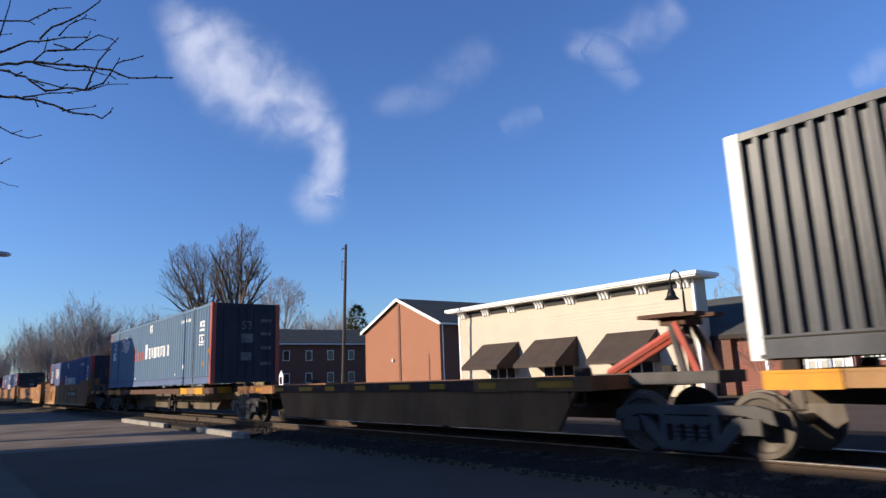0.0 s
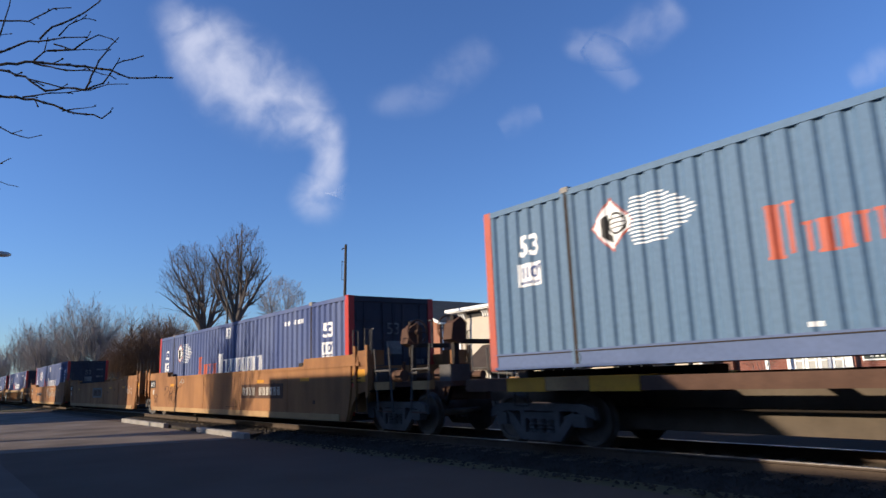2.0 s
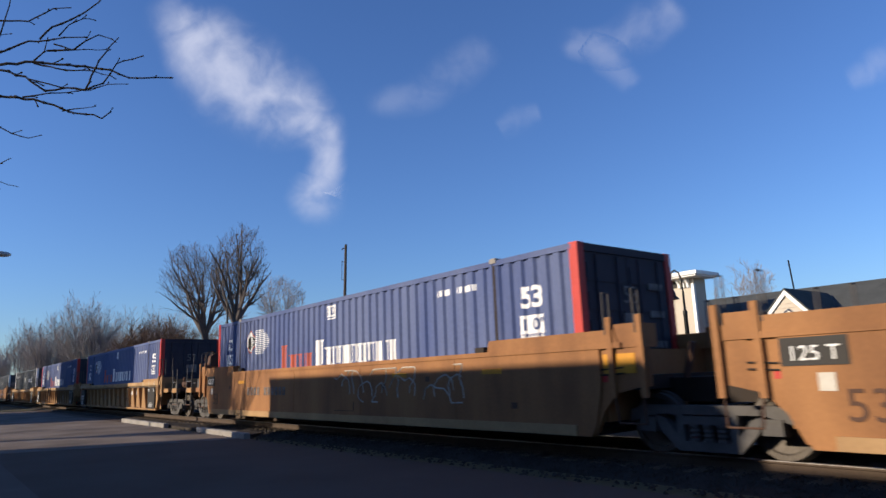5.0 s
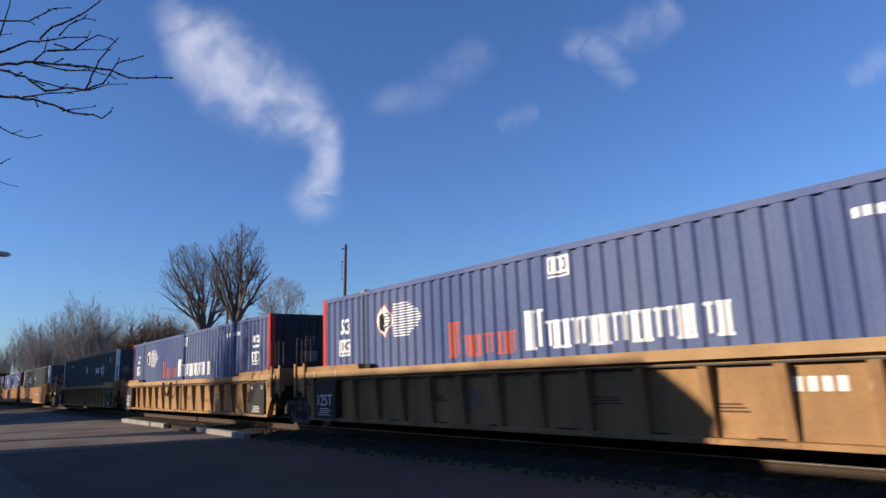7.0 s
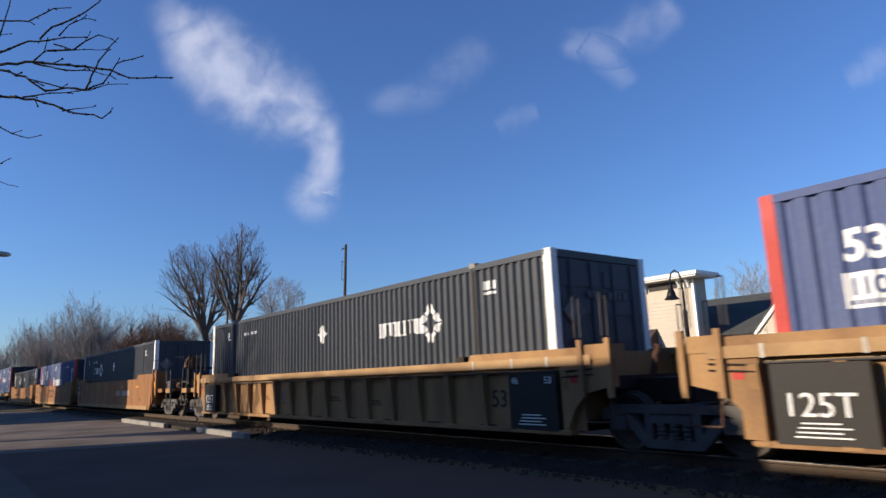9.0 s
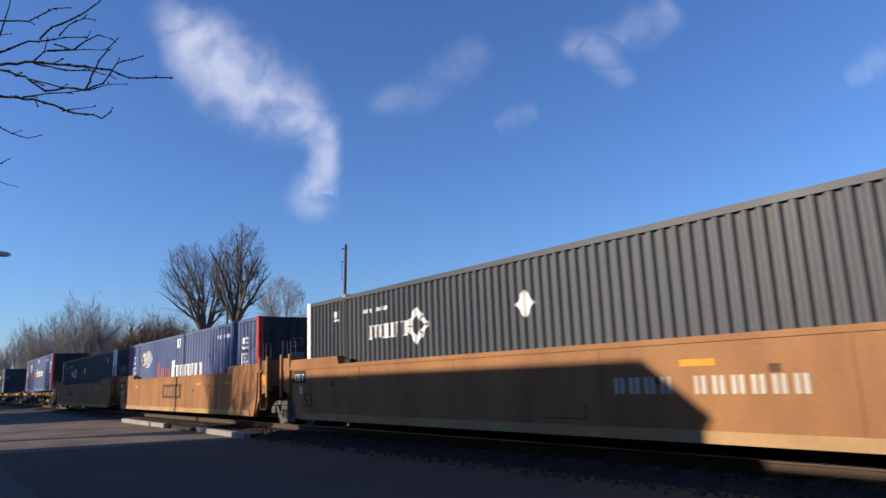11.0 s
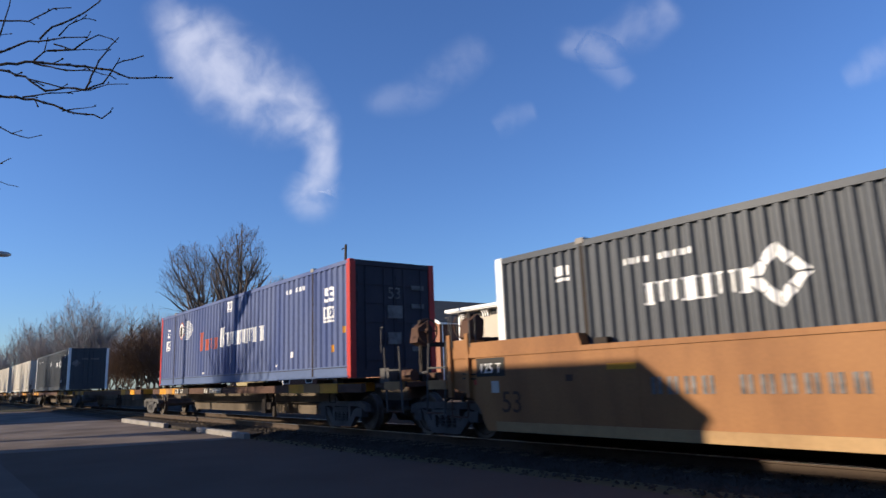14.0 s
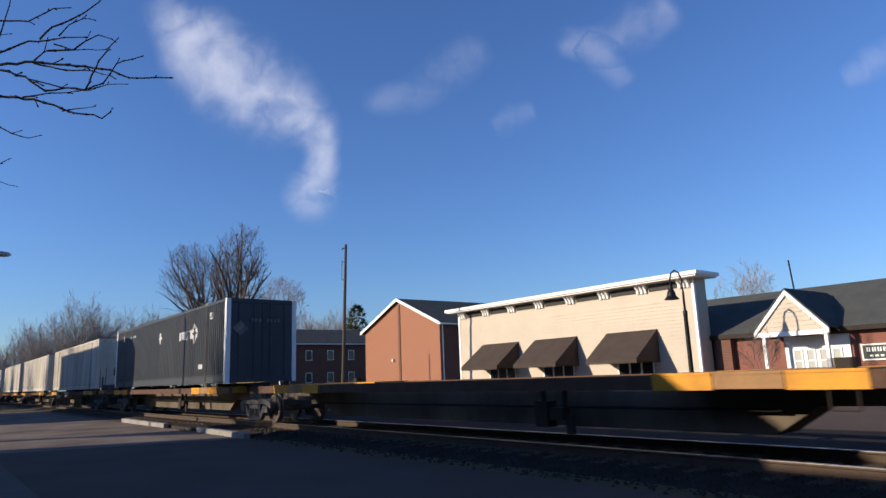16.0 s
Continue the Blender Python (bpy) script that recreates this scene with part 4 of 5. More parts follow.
def graffiti(car, x0, x1, z0, z1, material, seed, strokes, label, y=-1.501, r=0.012):
    """A sprayed scrawl that cannot be read: thin bent strokes side by side."""
    rs = random.Random(seed)
    bm = bmesh.new()
    for k in range(strokes):
        f = (k + rs.uniform(0.1, 0.9)) / strokes
        x = x0 + (x1 - x0) * f
        p = Vector((x, y, z0 + (z1 - z0) * rs.uniform(0, 0.3)))
        d = rs.uniform(1.1, 1.9)
        for i in range(rs.choice((4, 6, 8))):
            q = p + Vector((math.cos(d), 0, math.sin(d))) * (z1 - z0) * rs.uniform(0.18, 0.34)
            q.z = min(max(q.z, z0), z1)
            tube(bm, p, q, r, sides=4)
            d += rs.uniform(0.2, 1.0) * rs.choice((-1, 1, 1))
            p = q
    part("graffiti", bm, material, car, label)


def copy_wagon(ob, front):
    c = copy_thing(ob, Matrix())
    for o in c.children_recursive:
        if o.name.startswith("wheelset"):
            WHEELS.append((o, o.location.x, o.location.z))
    return put_on_train(c, front - HALF, 0)


PLACES = (("front", (9.6, -9.77), (False, True)), ("middle", (-9.77,), (False, False)), ("rear", (-10.0,), (True, False)))
TAILS = {"front": "", "middle": ", middle of three", "rear": " with end platform"}
for paint, ribbed, words, fronts in ((TTX_DIRTY, False, "dirty brown yellow smooth-sided well wagon unit", (-44.75, -64.3, -83.9)),
                                     (TTX_RIB, True, "faded yellow ribbed well wagon unit", (-107.15, -126.62, -146.28)),
                                     (TTX, False, "brown yellow smooth-sided well wagon unit", (-169.85, -189.29, -208.74))):
    for (place, bogies, gear), front in zip(PLACES, fronts):
        car = well_unit(ribbed, words + TAILS[place], bogies, gear, place, paint, 0.0 if (paint, place) in ((TTX_DIRTY, "front"), (TTX, "rear")) else 0.98)
        put_on_train(car, front - HALF, 0)
        if ribbed and place == "middle":
            cable = [(-1.95, 1.36), (-1.73, 1.04), (-1.5, 0.9), (-1.33, 0.85), (-1.18, 0.92), (-1.1, 1.06), (-0.95, 1.16), (-0.86, 1.36)]
            graffiti(car, -5.3, -3.4, 1.29, 1.42, CREAM, 11, 9, "faint white chalk scrawl", y=-1.5, r=0.007)
            graffiti(car, 3.3, 4.0, 0.55, 0.95, CREAM, 12, 5, "pale chalk scrawl", y=-1.335, r=0.011)
            part("hanging_cable", tubes(*[((a, -1.54, b), (c, -1.54, d), 0.035) for (a, b), (c, d) in zip(cable, cable[1:])]), GRIME, car, "dark frayed cable hanging in a loop")
        if not ribbed and place == "front" and paint == TTX_DIRTY:
            part("number_panel", B((1.85, 4.85, -1.5045, -1.499, 0.76, 1.17)), RUST, car, "dark painted number panel")
        if paint == TTX_DIRTY and place == "front":
            graffiti(car, -4.25, -3.85, 1.26, 1.47, CREAM, 3, 3, "faint white spray scrawl")
            graffiti(car, -5.75, -4.75, 0.5, 1.2, RUST, 4, 11, "dark brown spray scrawl", r=0.009)
        elif paint == TTX_DIRTY and place == "middle":
            graffiti(car, 6.7, 7.45, 0.9, 1.3, CREAM, 5, 7, "faint white spray scrawl", r=0.008)
        elif paint == TTX_DIRTY:
            graffiti(car, 1.0, 5.4, 0.7, 1.4, CREAM, 6, 13, "long pale spray scrawl", r=0.016)
        elif paint == TTX and place == "rear":
            graffiti(car, 4.75, 5.5, 0.98, 1.4, CREAM, 7, 5, "white spray scrawl", r=0.009)
spine_rear = spine_unit("loaded spine wagon unit with yellow end decks", 18.4, (-7.2,), platform=-1)
put_on_train(spine_rear, -23.55 - HALF, 0)
spine_empty = spine_unit("empty spine wagon unit with brown side skirt and raised hitch", 14.6, (-7.35,), 0.2, True, True, loaded=False)
put_on_train(spine_empty, -13.6, 0)
spine_lead = spine_unit("spine wagon unit with yellow end decks under a silver container", 16.2, (-9.35, 8.3), 0.0)
put_on_train(spine_lead, 4.2, 0)
spine_front = spine_unit("loaded spine wagon unit with end platform", 18.4, (7.2, -10.15), platform=1, numbered=True)
put_on_train(spine_front, -230.1 - HALF, 0)
spine_mid = spine_unit("empty spine wagon unit with worn yellow end decks", 18.4, (-9.77,), loaded=False)
put_on_train(spine_mid, -249.5 - HALF, 0)
copy_wagon(spine_rear, -269.35)
for front in (-290.2, -350.4):
    copy_wagon(spine_front, front)
    tagged(copy_wagon(spine_mid, front - 19.5), "loaded spine wagon unit with worn yellow end decks")
    copy_wagon(spine_rear, front - 39.0)

# ---- buildings beyond the track ----


def clad(bm, x0, x1, y, z0, z1, pitch=0.18):
    """Lapped boards on a wall that faces -y."""
    n = int(round((z1 - z0) / pitch))
    p = (z1 - z0) / n
    for i in range(n):
        prism(bm, [(y, z0 + p * i), (y - 0.03, z0 + p * i), (y - 0.006, z0 + p * (i + 1)), (y, z0 + p * (i + 1))], x0, x1, "x")


def window(parent, x0, x1, z0, z1, y, frame_mat=None, pane=None):
    w = part("window", B((x0, x1, y - 0.05, y + 0.0, z0, z0 + 0.07), (x0, x1, y - 0.05, y, z1 - 0.07, z1), (x0, x0 + 0.07, y - 0.05, y, z0 + 0.07, z1 - 0.07), (x1 - 0.07, x1, y - 0.05, y, z0 + 0.07, z1 - 0.07), (x0 + 0.07, x1 - 0.07, y - 0.04, y, (z0 + z1) / 2 - 0.03, (z0 + z1) / 2 + 0.03)), frame_mat or TRIM, parent, "white window frame")
    part("pane", B((x0 + 0.07, x1 - 0.07, y - 0.02, y - 0.004, z0 + 0.07, z1 - 0.07)), pane or GLASS, w)
    return w


def cream_building():
    b = thing("shop_building", "cream clapboard shop with brown awnings and white cornice", "building")
    x0, x1, y0, y1, h = -36.1, -17.6, 30.0, 31.1, 5.55
    part("wall", B((x0, x1, y0, y1, -0.1, h)), SIDING, b)
    for i in range(25):
        bm = bmesh.new()
        clad(bm, x0, x1, y0, 0.2 + 0.19 * i, 0.39 + 0.19 * i, 0.19)
        part("clapboard", bm, SIDING, b)
    part("rear_wing", B((x0 + 0.2, -21.6, y1, 44.0, -0.1, 2.6)), SIDING, b)
    part("corner_board", B((x0 - 0.03, x0 + 0.12, y0 - 0.05, y0 + 0.1, 0, h)), TRIM, b)
    part("corner_board", B((x1 - 0.12, x1 + 0.03, y0 - 0.05, y0 + 0.1, 0, h)), TRIM, b)
    part("cornice", B((x0 - 0.7, x1 + 0.65, y0 - 0.75, y1 + 0.3, 5.92, 6.1), (x0 - 0.6, x1 + 0.55, y0 - 0.65, y1 + 0.2, 5.84, 5.92)), TRIM, b, "white overhanging cornice")
    part("parapet", B((x0, x1, y0 + 0.02, y1, h, 5.84)), SIDING, b)
    n = 7
    for i in range(n + 1):
        xc = x0 + 0.5 + (x1 - x0 - 1.0) * i / n
        for k in (-0.24, 0.0, 0.24):
            bm = bmesh.new()
            prism(bm, [(y0 - 0.4, 5.83), (y0 - 0.03, 5.83), (y0 - 0.03, 5.34), (y0 - 0.12, 5.38), (y0 - 0.16, 5.58)], xc + k - 0.06, xc + k + 0.06, "x")
            part("bracket", bm, TRIM, b)
        if i < n:
            xa, xb = xc + 0.42, xc + (x1 - x0 - 1.0) / n - 0.42
            w = part("vent_window", B((xa, xb, y0 - 0.02, y0 + 0.0, 5.42, 5.76)), BLACK, b)
    for xa, xb in ((-33.6, -30.15), (-28.7, -25.3), (-23.15, -19.9)):
        bm = bmesh.new()
        prism(bm, [(y0 - 0.04, 1.75), (y0 - 2.05, 1.92), (y0 - 2.05, 1.97), (y0 - 0.04, 3.45)], xa, xb, "x")
        w = part("window", B((xa + 0.55, xb - 0.35, y0 - 0.05, y0 - 0.035, 0.7, 2.2)), GLASS, b, "dark shop window under the awning")
        for k in range(4):
            xm = xa + 0.55 + (xb - xa - 1.0) * k / 3
            part("mullion", B((xm, xm + 0.1, y0 - 0.07, y0 - 0.051, 0.7, 2.2)), TRIM, w)
        aw = part("awning", bm, AWNING, b, "dark brown canvas awning")
        bm = bmesh.new()
        n2 = 20
        for i in range(n2):
            a = xa + (xb - xa) * i / n2
            w = (xb - xa) / n2
            prism(bm, [(a, 1.97), (a + w, 1.97), (a + w, 1.8), (a + w * 0.75, 1.73), (a + w * 0.25, 1.73), (a, 1.8)], y0 - 2.065, y0 - 2.05, "y")
        part("valance", bm, AWNING, aw)
    return b


cream_building()


def gabled_block(name, label, x0, x1, y0, y1, eave, ridge, wall_mat, front_mat, windows):
    """A two-storey block, gable towards the street, roof running back."""
    b = thing(name, label, "building")
    xm = (x0 + x1) / 2
    bm = bmesh.new()
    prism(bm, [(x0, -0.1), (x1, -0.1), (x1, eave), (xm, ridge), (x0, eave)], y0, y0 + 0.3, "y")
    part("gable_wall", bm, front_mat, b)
    # Side walls get wall_mat, darker than the gable to carry their shade.
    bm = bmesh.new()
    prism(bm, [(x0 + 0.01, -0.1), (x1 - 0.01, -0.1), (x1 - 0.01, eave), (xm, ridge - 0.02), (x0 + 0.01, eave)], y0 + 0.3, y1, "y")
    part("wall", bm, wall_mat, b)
    pitch = (ridge - eave) / (xm - x0)
    for s in (-1, 1):
        e = x0 if s < 0 else x1
        bm = bmesh.new()
        out = e + s * 0.45
        prism(bm, [(out, eave - 0.45 * pitch + 0.02), (xm, ridge + 0.02), (xm, ridge + 0.2), (out, eave - 0.45 * pitch + 0.2)], y0 - 0.3, y1 + 0.3, "y")
        part("roof", bm, SHINGLE, b, "dark shingle roof")
        bm = bmesh.new()
        prism(bm, [(out, eave - 0.45 * pitch - 0.06), (xm, ridge - 0.06), (xm, ridge + 0.22), (out, eave - 0.45 * pitch + 0.22)], y0 - 0.36, y0 - 0.3, "y")
        part("rake_board", bm, TRIM, b, "white rake board")
        part("gutter", B((min(out, out + s * 0.12), max(out, out + s * 0.12), y0 - 0.3, y1 + 0.3, eave - 0.45 * pitch - 0.02, eave - 0.45 * pitch + 0.12)), TRIM, b)
        part("downpipe", tubes(((e + s * 0.06, y0 + 0.3, 0), (e + s * 0.06, y0 + 0.3, eave - 0.1), 0.06)), TRIM, b)
    for yy, z0, z1 in windows:
        w = part("window", B((x1, x1 + 0.05, yy, yy + 1.0, z0, z0 + 0.07), (x1, x1 + 0.05, yy, yy + 1.0, z1 - 0.07, z1), (x1, x1 + 0.05, yy, yy + 0.07, z0 + 0.07, z1 - 0.07), (x1, x1 + 0.05, yy + 0.93, yy + 1.0, z0 + 0.07, z1 - 0.07)), TRIM, b)
        part("pane", B((x1 + 0.004, x1 + 0.02, yy + 0.07, yy + 0.93, z0 + 0.07, z1 - 0.07)), GLASS, w)
    return b, xm


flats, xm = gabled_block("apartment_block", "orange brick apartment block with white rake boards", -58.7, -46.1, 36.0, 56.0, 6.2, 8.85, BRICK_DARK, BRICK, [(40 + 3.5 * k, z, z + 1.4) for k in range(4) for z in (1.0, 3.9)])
part("brick_pilaster", B((xm - 0.16, xm + 0.16, 35.93, 36.0, 0, 8.4)), BRICK_DARK, flats, "darker brick strip up the middle of the gable")
part("wall_lamp", B((-53.6, -53.4, 35.8, 36.0, 3.0, 3.25)), TRIM, flats)
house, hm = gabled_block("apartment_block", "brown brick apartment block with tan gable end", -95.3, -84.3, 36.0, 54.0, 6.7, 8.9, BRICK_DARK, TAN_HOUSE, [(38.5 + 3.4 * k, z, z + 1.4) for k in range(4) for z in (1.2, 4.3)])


def brick_office():
    b = thing("office_building", "low red brick office with shingle roof and cream porch gable", "building")
    x0, x1, y0 = -21.0, 12.0, 31.4
    part("wall", B((x0, x1, y0, 44.0, -0.1, 2.75)), BRICK_RED, b)
    bm = bmesh.new()
    prism(bm, [(31.0, 2.78), (36.2, 5.15), (36.2, 5.3), (31.0, 2.95)], x0 - 0.15, x1 + 0.5, "x")
    prism(bm, [(36.2, 5.15), (44.4, 2.78), (44.4, 2.95), (36.2, 5.3)], x0 - 0.15, x1 + 0.5, "x")
    part("roof", bm, SHINGLE, b, "dark grey shingle roof")
    part("fascia", B((x0 - 0.15, x1 + 0.5, 30.94, 31.0, 2.72, 2.93)), GRIME, b)
    gx0, gx1, gy = -14.75, -11.7, 30.0
    gm = (gx0 + gx1) / 2
    bm = bmesh.new()
    prism(bm, [(gx0 + 0.1, 2.8), (gx1 - 0.1, 2.8), (gm, 4.5)], gy + 0.03, gy + 0.12, "y")
    por = part("porch_gable", bm, SIDING, b, "cream porch gable with white trim")
    for k in range(7):
        bm = bmesh.new()
        z = 2.85 + 0.2 * k
        w = (gx1 - gx0) / 2 * (1 - (z + 0.1 - 2.7) / 1.9) - 0.1
        if w > 0.15:
            prism(bm, [(gy + 0.03, z), (gy, z), (gy + 0.02, z + 0.19), (gy + 0.03, z + 0.19)], gm - w, gm + w, "x")
            part("clapboard", bm, SIDING, por)
    for s in (-1, 1):
        e = gm + s * (gm - gx0)
        bm = bmesh.new()
        prism(bm, [(e + s * 0.08, 2.66), (gm, 4.42), (gm, 4.66), (e + s * 0.08, 2.86)], gy - 0.08, gy + 0.04, "y")
        part("rake_board", bm, TRIM, por)
        bm = bmesh.new()
        prism(bm, [(e + s * 0.1, 2.88), (gm, 4.67), (gm, 4.75), (e + s * 0.1, 2.96)], gy - 0.1, 34.5, "y")
        part("porch_roof", bm, SHINGLE, b)
    part("gable_beam", B((gx0 - 0.02, gx1 + 0.02, gy - 0.07, gy + 0.12, 2.62, 2.82)), TRIM, por)
    part("porch_wall", B((gx0 + 0.6, gx1 + 0.3, y0 - 0.08, y0 - 0.004, 0.0, 2.62)), TRIM, b, "white panelled entrance")
    for k in range(4):
        xa = gx0 + 0.95 + 0.55 * k
        window(b, xa, xa + 0.42, 1.0, 2.05, y0 - 0.084, pane=PALE_PANE)
    for xx in (gx0 + 0.3, gx1 - 0.1):
        part("porch_post", B((xx - 0.07, xx + 0.07, gy, gy + 0.14, 0, 2.62)), TRIM, b)
    sg = part("sign_board", B((-10.95, -7.9, y0 - 0.08, y0 - 0.01, 1.45, 2.1)), SIGN_GREEN, b, "dark green sign with white border")
    part("sign_border", B((-11.0, -7.85, y0 - 0.1, y0 - 0.081, 2.06, 2.12), (-11.0, -7.85, y0 - 0.1, y0 - 0.081, 1.43, 1.49), (-11.0, -10.94, y0 - 0.1, y0 - 0.081, 1.49, 2.06)), TRIM, sg)
    part("sign_bars", B(*[(-10.8 + 0.21 * k + d, -10.75 + 0.21 * k + d, y0 - 0.095, y0 - 0.081, 1.79, 1.97) for k in range(13) if k != 6 for d in (0.0, 0.09)], *[(-10.7 + 0.2 * k, -10.58 + 0.2 * k, y0 - 0.095, y0 - 0.081, 1.58, 1.66) for k in range(12)]), TRIM, sg)
    part("side_wall", B((-17.4, -16.6, y0 - 0.35, y0 - 0.004, 0, 2.7)), BRICK_DARK, b)
    part("antenna", tubes(((-15.5, 36.3, 5.2), (-15.6, 36.3, 6.9), 0.04)), IRON, b)
    return b


brick_office()


def street_lamp():
    l = thing("street_lamp", "black gooseneck street lamp with bell shade", "street lamp", pose(-15.15, 24.95, 0))
    bm = bmesh.new()
    lathe(bm, [(0.2, 0), (0.2, 0.25), (0.13, 0.4), (0.11, 0.6), (0.095, 1.2), (0.085, 3.55), (0.095, 3.6), (0.095, 3.75), (0.05, 3.8), (0.045, 4.6)], (0, 0, 0), "z", 12)
    part("post", bm, IRON, l, smooth=True)
    bm = bmesh.new()
    pts = [(0, 4.6), (-0.02, 5.1), (-0.12, 5.4), (-0.3, 5.53), (-0.48, 5.42), (-0.56, 5.15), (-0.56, 4.95)]
    for a, b in zip(pts, pts[1:]):
        tube(bm, (a[0], 0, a[1]), (b[0], 0, b[1]), 0.035, sides=8)
    part("gooseneck", bm, IRON, l)
    bm = bmesh.new()
    lathe(bm, [(0.05, 5.0), (0.09, 4.9), (0.1, 4.75), (0.17, 4.6), (0.2, 4.45), (0.32, 4.3), (0.3, 4.3), (0.16, 4.42)], (-0.56, 0, 0), "z", 16)
    part("shade", bm, IRON, l)
    return l


street_lamp()


def utility_pole():
    p = thing("utility_pole", "weathered wooden utility pole with equipment bracket", "utility pole", pose(-38.6, 22.0, 0))
    bm = bmesh.new()
    tube(bm, (-0.25, 0, -0.2), (0.35, 0, 10.55), 0.13, 0.085, 10)
    part("shaft", bm, POLE, p)
    part("bracket", tubes(((0.3, 0, 9.3), (-0.2, 0, 9.45), 0.025), ((-0.2, 0, 9.45), (-0.25, 0, 8.2), 0.02), ((-0.25, 0, 8.2), (0.22, 0, 8.1), 0.025), ((0.33, 0, 10.35), (-0.2, 0, 10.3), 0.04)), IRON, p)
    return p


utility_pole()
mast = thing("steel_mast", "thin dark steel mast beside the track", "mast", pose(-55.0, 20.0, 0))
part("shaft", tubes(((0, 0, 0), (0.05, 0, 9.0), 0.07), sides=8), IRON, mast)
kiosk = thing("notice_board", "small white gabled notice board on posts", "notice board", pose(-52.8, 24.0, 0))
bm = bmesh.new()
prism(bm, [(-0.4, 1.2), (0.4, 1.2), (0.4, 2.0), (0.0, 2.45), (-0.4, 2.0)], -0.04, 0.04)
part("board", bm, TRIM, kiosk)
part("panel", B((-0.22, 0.22, -0.05, -0.041, 1.3, 1.9)), GLASS, kiosk)
for s in (-1, 1):
    part("post", B((s * 0.36 - 0.05, s * 0.36 + 0.05, -0.05, 0.05, 0, 1.2)), TRIM, kiosk)

# island with kerbs beside the crossing
isl = thing("traffic_island", "kerbed gravel island at the edge of the street", "traffic island", kind="structure")
bm = bmesh.new()
prism(bm, [(-31.5, 7.3), (-17.6, 7.1), (-18.6, 8.05), (-33.0, 8.05)], -0.02, 0.07, "z")
part("gravel_fill", bm, BALLAST, isl)
for (xa, ya), (xb, yb) in (((-32.0, 7.15), (-25.2, 7.05)), ((-21.6, 7.05), (-17.4, 6.95))):
    bm = bmesh.new()
    n = Vector((yb - ya, xa - xb, 0)).normalized() * 0.09
    prism(bm, [(xa - n.x, ya - n.y), (xb - n.x, yb - n.y), (xb + n.x, yb + n.y), (xa + n.x, ya + n.y)], -0.05, 0.15, "z")
    bmesh.ops.bevel(bm, geom=bm.edges[:], offset=0.02, segments=1, affect="EDGES")
    part("kerb", bm, KERB, isl, "pale worn concrete kerb")

# ---- unseen buildings on the camera's side of the street, added to shade it ----
near_block = thing("street_building", "flat-roofed brick shop building behind the camera", "building")
part("wall", B((-24.15, -11.75, -8.05, -6.0, -0.1, 6.2)), BRICK_RED, near_block)
part("parapet", B((-24.2, -11.7, -8.1, -5.95, 6.2, 6.32)), KERB, near_block)
wing = thing("street_building", "low brick shop wing behind the camera", "building")
part("wall", B((-11.68, 25.0, -13.0, -6.0, -0.1, 5.03)), BRICK_DARK, wing)
part("parapet", B((-11.66, 25.05, -13.05, -5.95, 5.03, 5.15)), KERB, wing)
tall = thing("street_building", "brick building farther along the street", "building")
part("wall", B((-62.5, -41.6, -8.0, -6.0, -0.1, 8.6)), BRICK_RED, tall)
part("parapet", B((-62.55, -41.55, -8.05, -5.95, 8.6, 8.76)), KERB, tall)

row = thing("street_building", "unseen brick row added far along the street for shade", "building")
part("wall", B((-128.0, -76.0, -11.0, -8.4, -0.1, 6.3)), BRICK_DARK, row)
part("parapet", B((-128.05, -75.95, -11.05, -8.35, 6.3, 6.42)), KERB, row)

# ---- trees ----


def grow(rng, height, trunk_r, spread, depth, limbs, fork, up):
    """A bare tree as lists of vertices and faces: a short trunk forks into limbs that thin into twigs."""
    verts, faces = [], []

    def limb(p, d, length, r, level):
        steps = 5 if level == 1 else (4 if level < 3 else 3)
        ring, sides = None, (8 if level == 0 else (5 if level < 2 else 3))
        q = p
        for i in range(steps + 1):
            f = i / steps
            rad = max(r * (1 - 0.6 * f), 0.012)
            rot = d.to_track_quat("Z", "Y").to_matrix()
            base = len(verts)
            for k in range(sides):
                a = k * 2 * math.pi / sides
                verts.append(q + rot @ Vector((rad * math.cos(a), rad * math.sin(a), 0)))
            if ring is not None:
                for k in range(sides):
                    faces.append((ring + k, ring + (k + 1) % sides, base + (k + 1) % sides, base + k))
            ring = base
            if i == steps:
                break
            if 0 < level < depth and i > (1 if level == 1 else 0):
                for _ in range(2 if level <= 3 else 1):
                    side = Vector((rng.uniform(-1, 1), rng.uniform(-1, 1), rng.uniform(-0.1, 0.6))).normalized()
                    limb(q, (d * (1 - spread) + side * spread).normalized(), length * rng.uniform(0.34, 0.56), rad * 0.55, level + 1)
            d = (d + Vector((rng.uniform(-1, 1), rng.uniform(-1, 1), rng.uniform(-0.5, 0.5) + up)) * 0.15).normalized()
            q = q + d * (length / steps)
        if level == 0:
            for k in range(limbs):
                a = (k + rng.uniform(-0.3, 0.3)) * 2 * math.pi / limbs
                lean = rng.uniform(0.5, 1.0) * fork
                limb(q - d * rng.uniform(0, 0.4) * length, Vector((lean * math.cos(a), lean * math.sin(a), 1)).normalized(), height * rng.uniform(0.4, 0.58), r * 0.5, 1)
        elif level < depth:
            for _ in range(2):
                side = Vector((rng.uniform(-1, 1), rng.uniform(-1, 1), rng.uniform(0, 0.8))).normalized()
                limb(q, (d * (1 - spread * 0.8) + side * spread * 0.8).normalized(), length * rng.uniform(0.42, 0.6), r * 0.4, level + 1)

    limb(Vector((0, 0, -0.2)), Vector((0, 0, 1)), height * 0.26, trunk_r, 0)
    return verts, faces


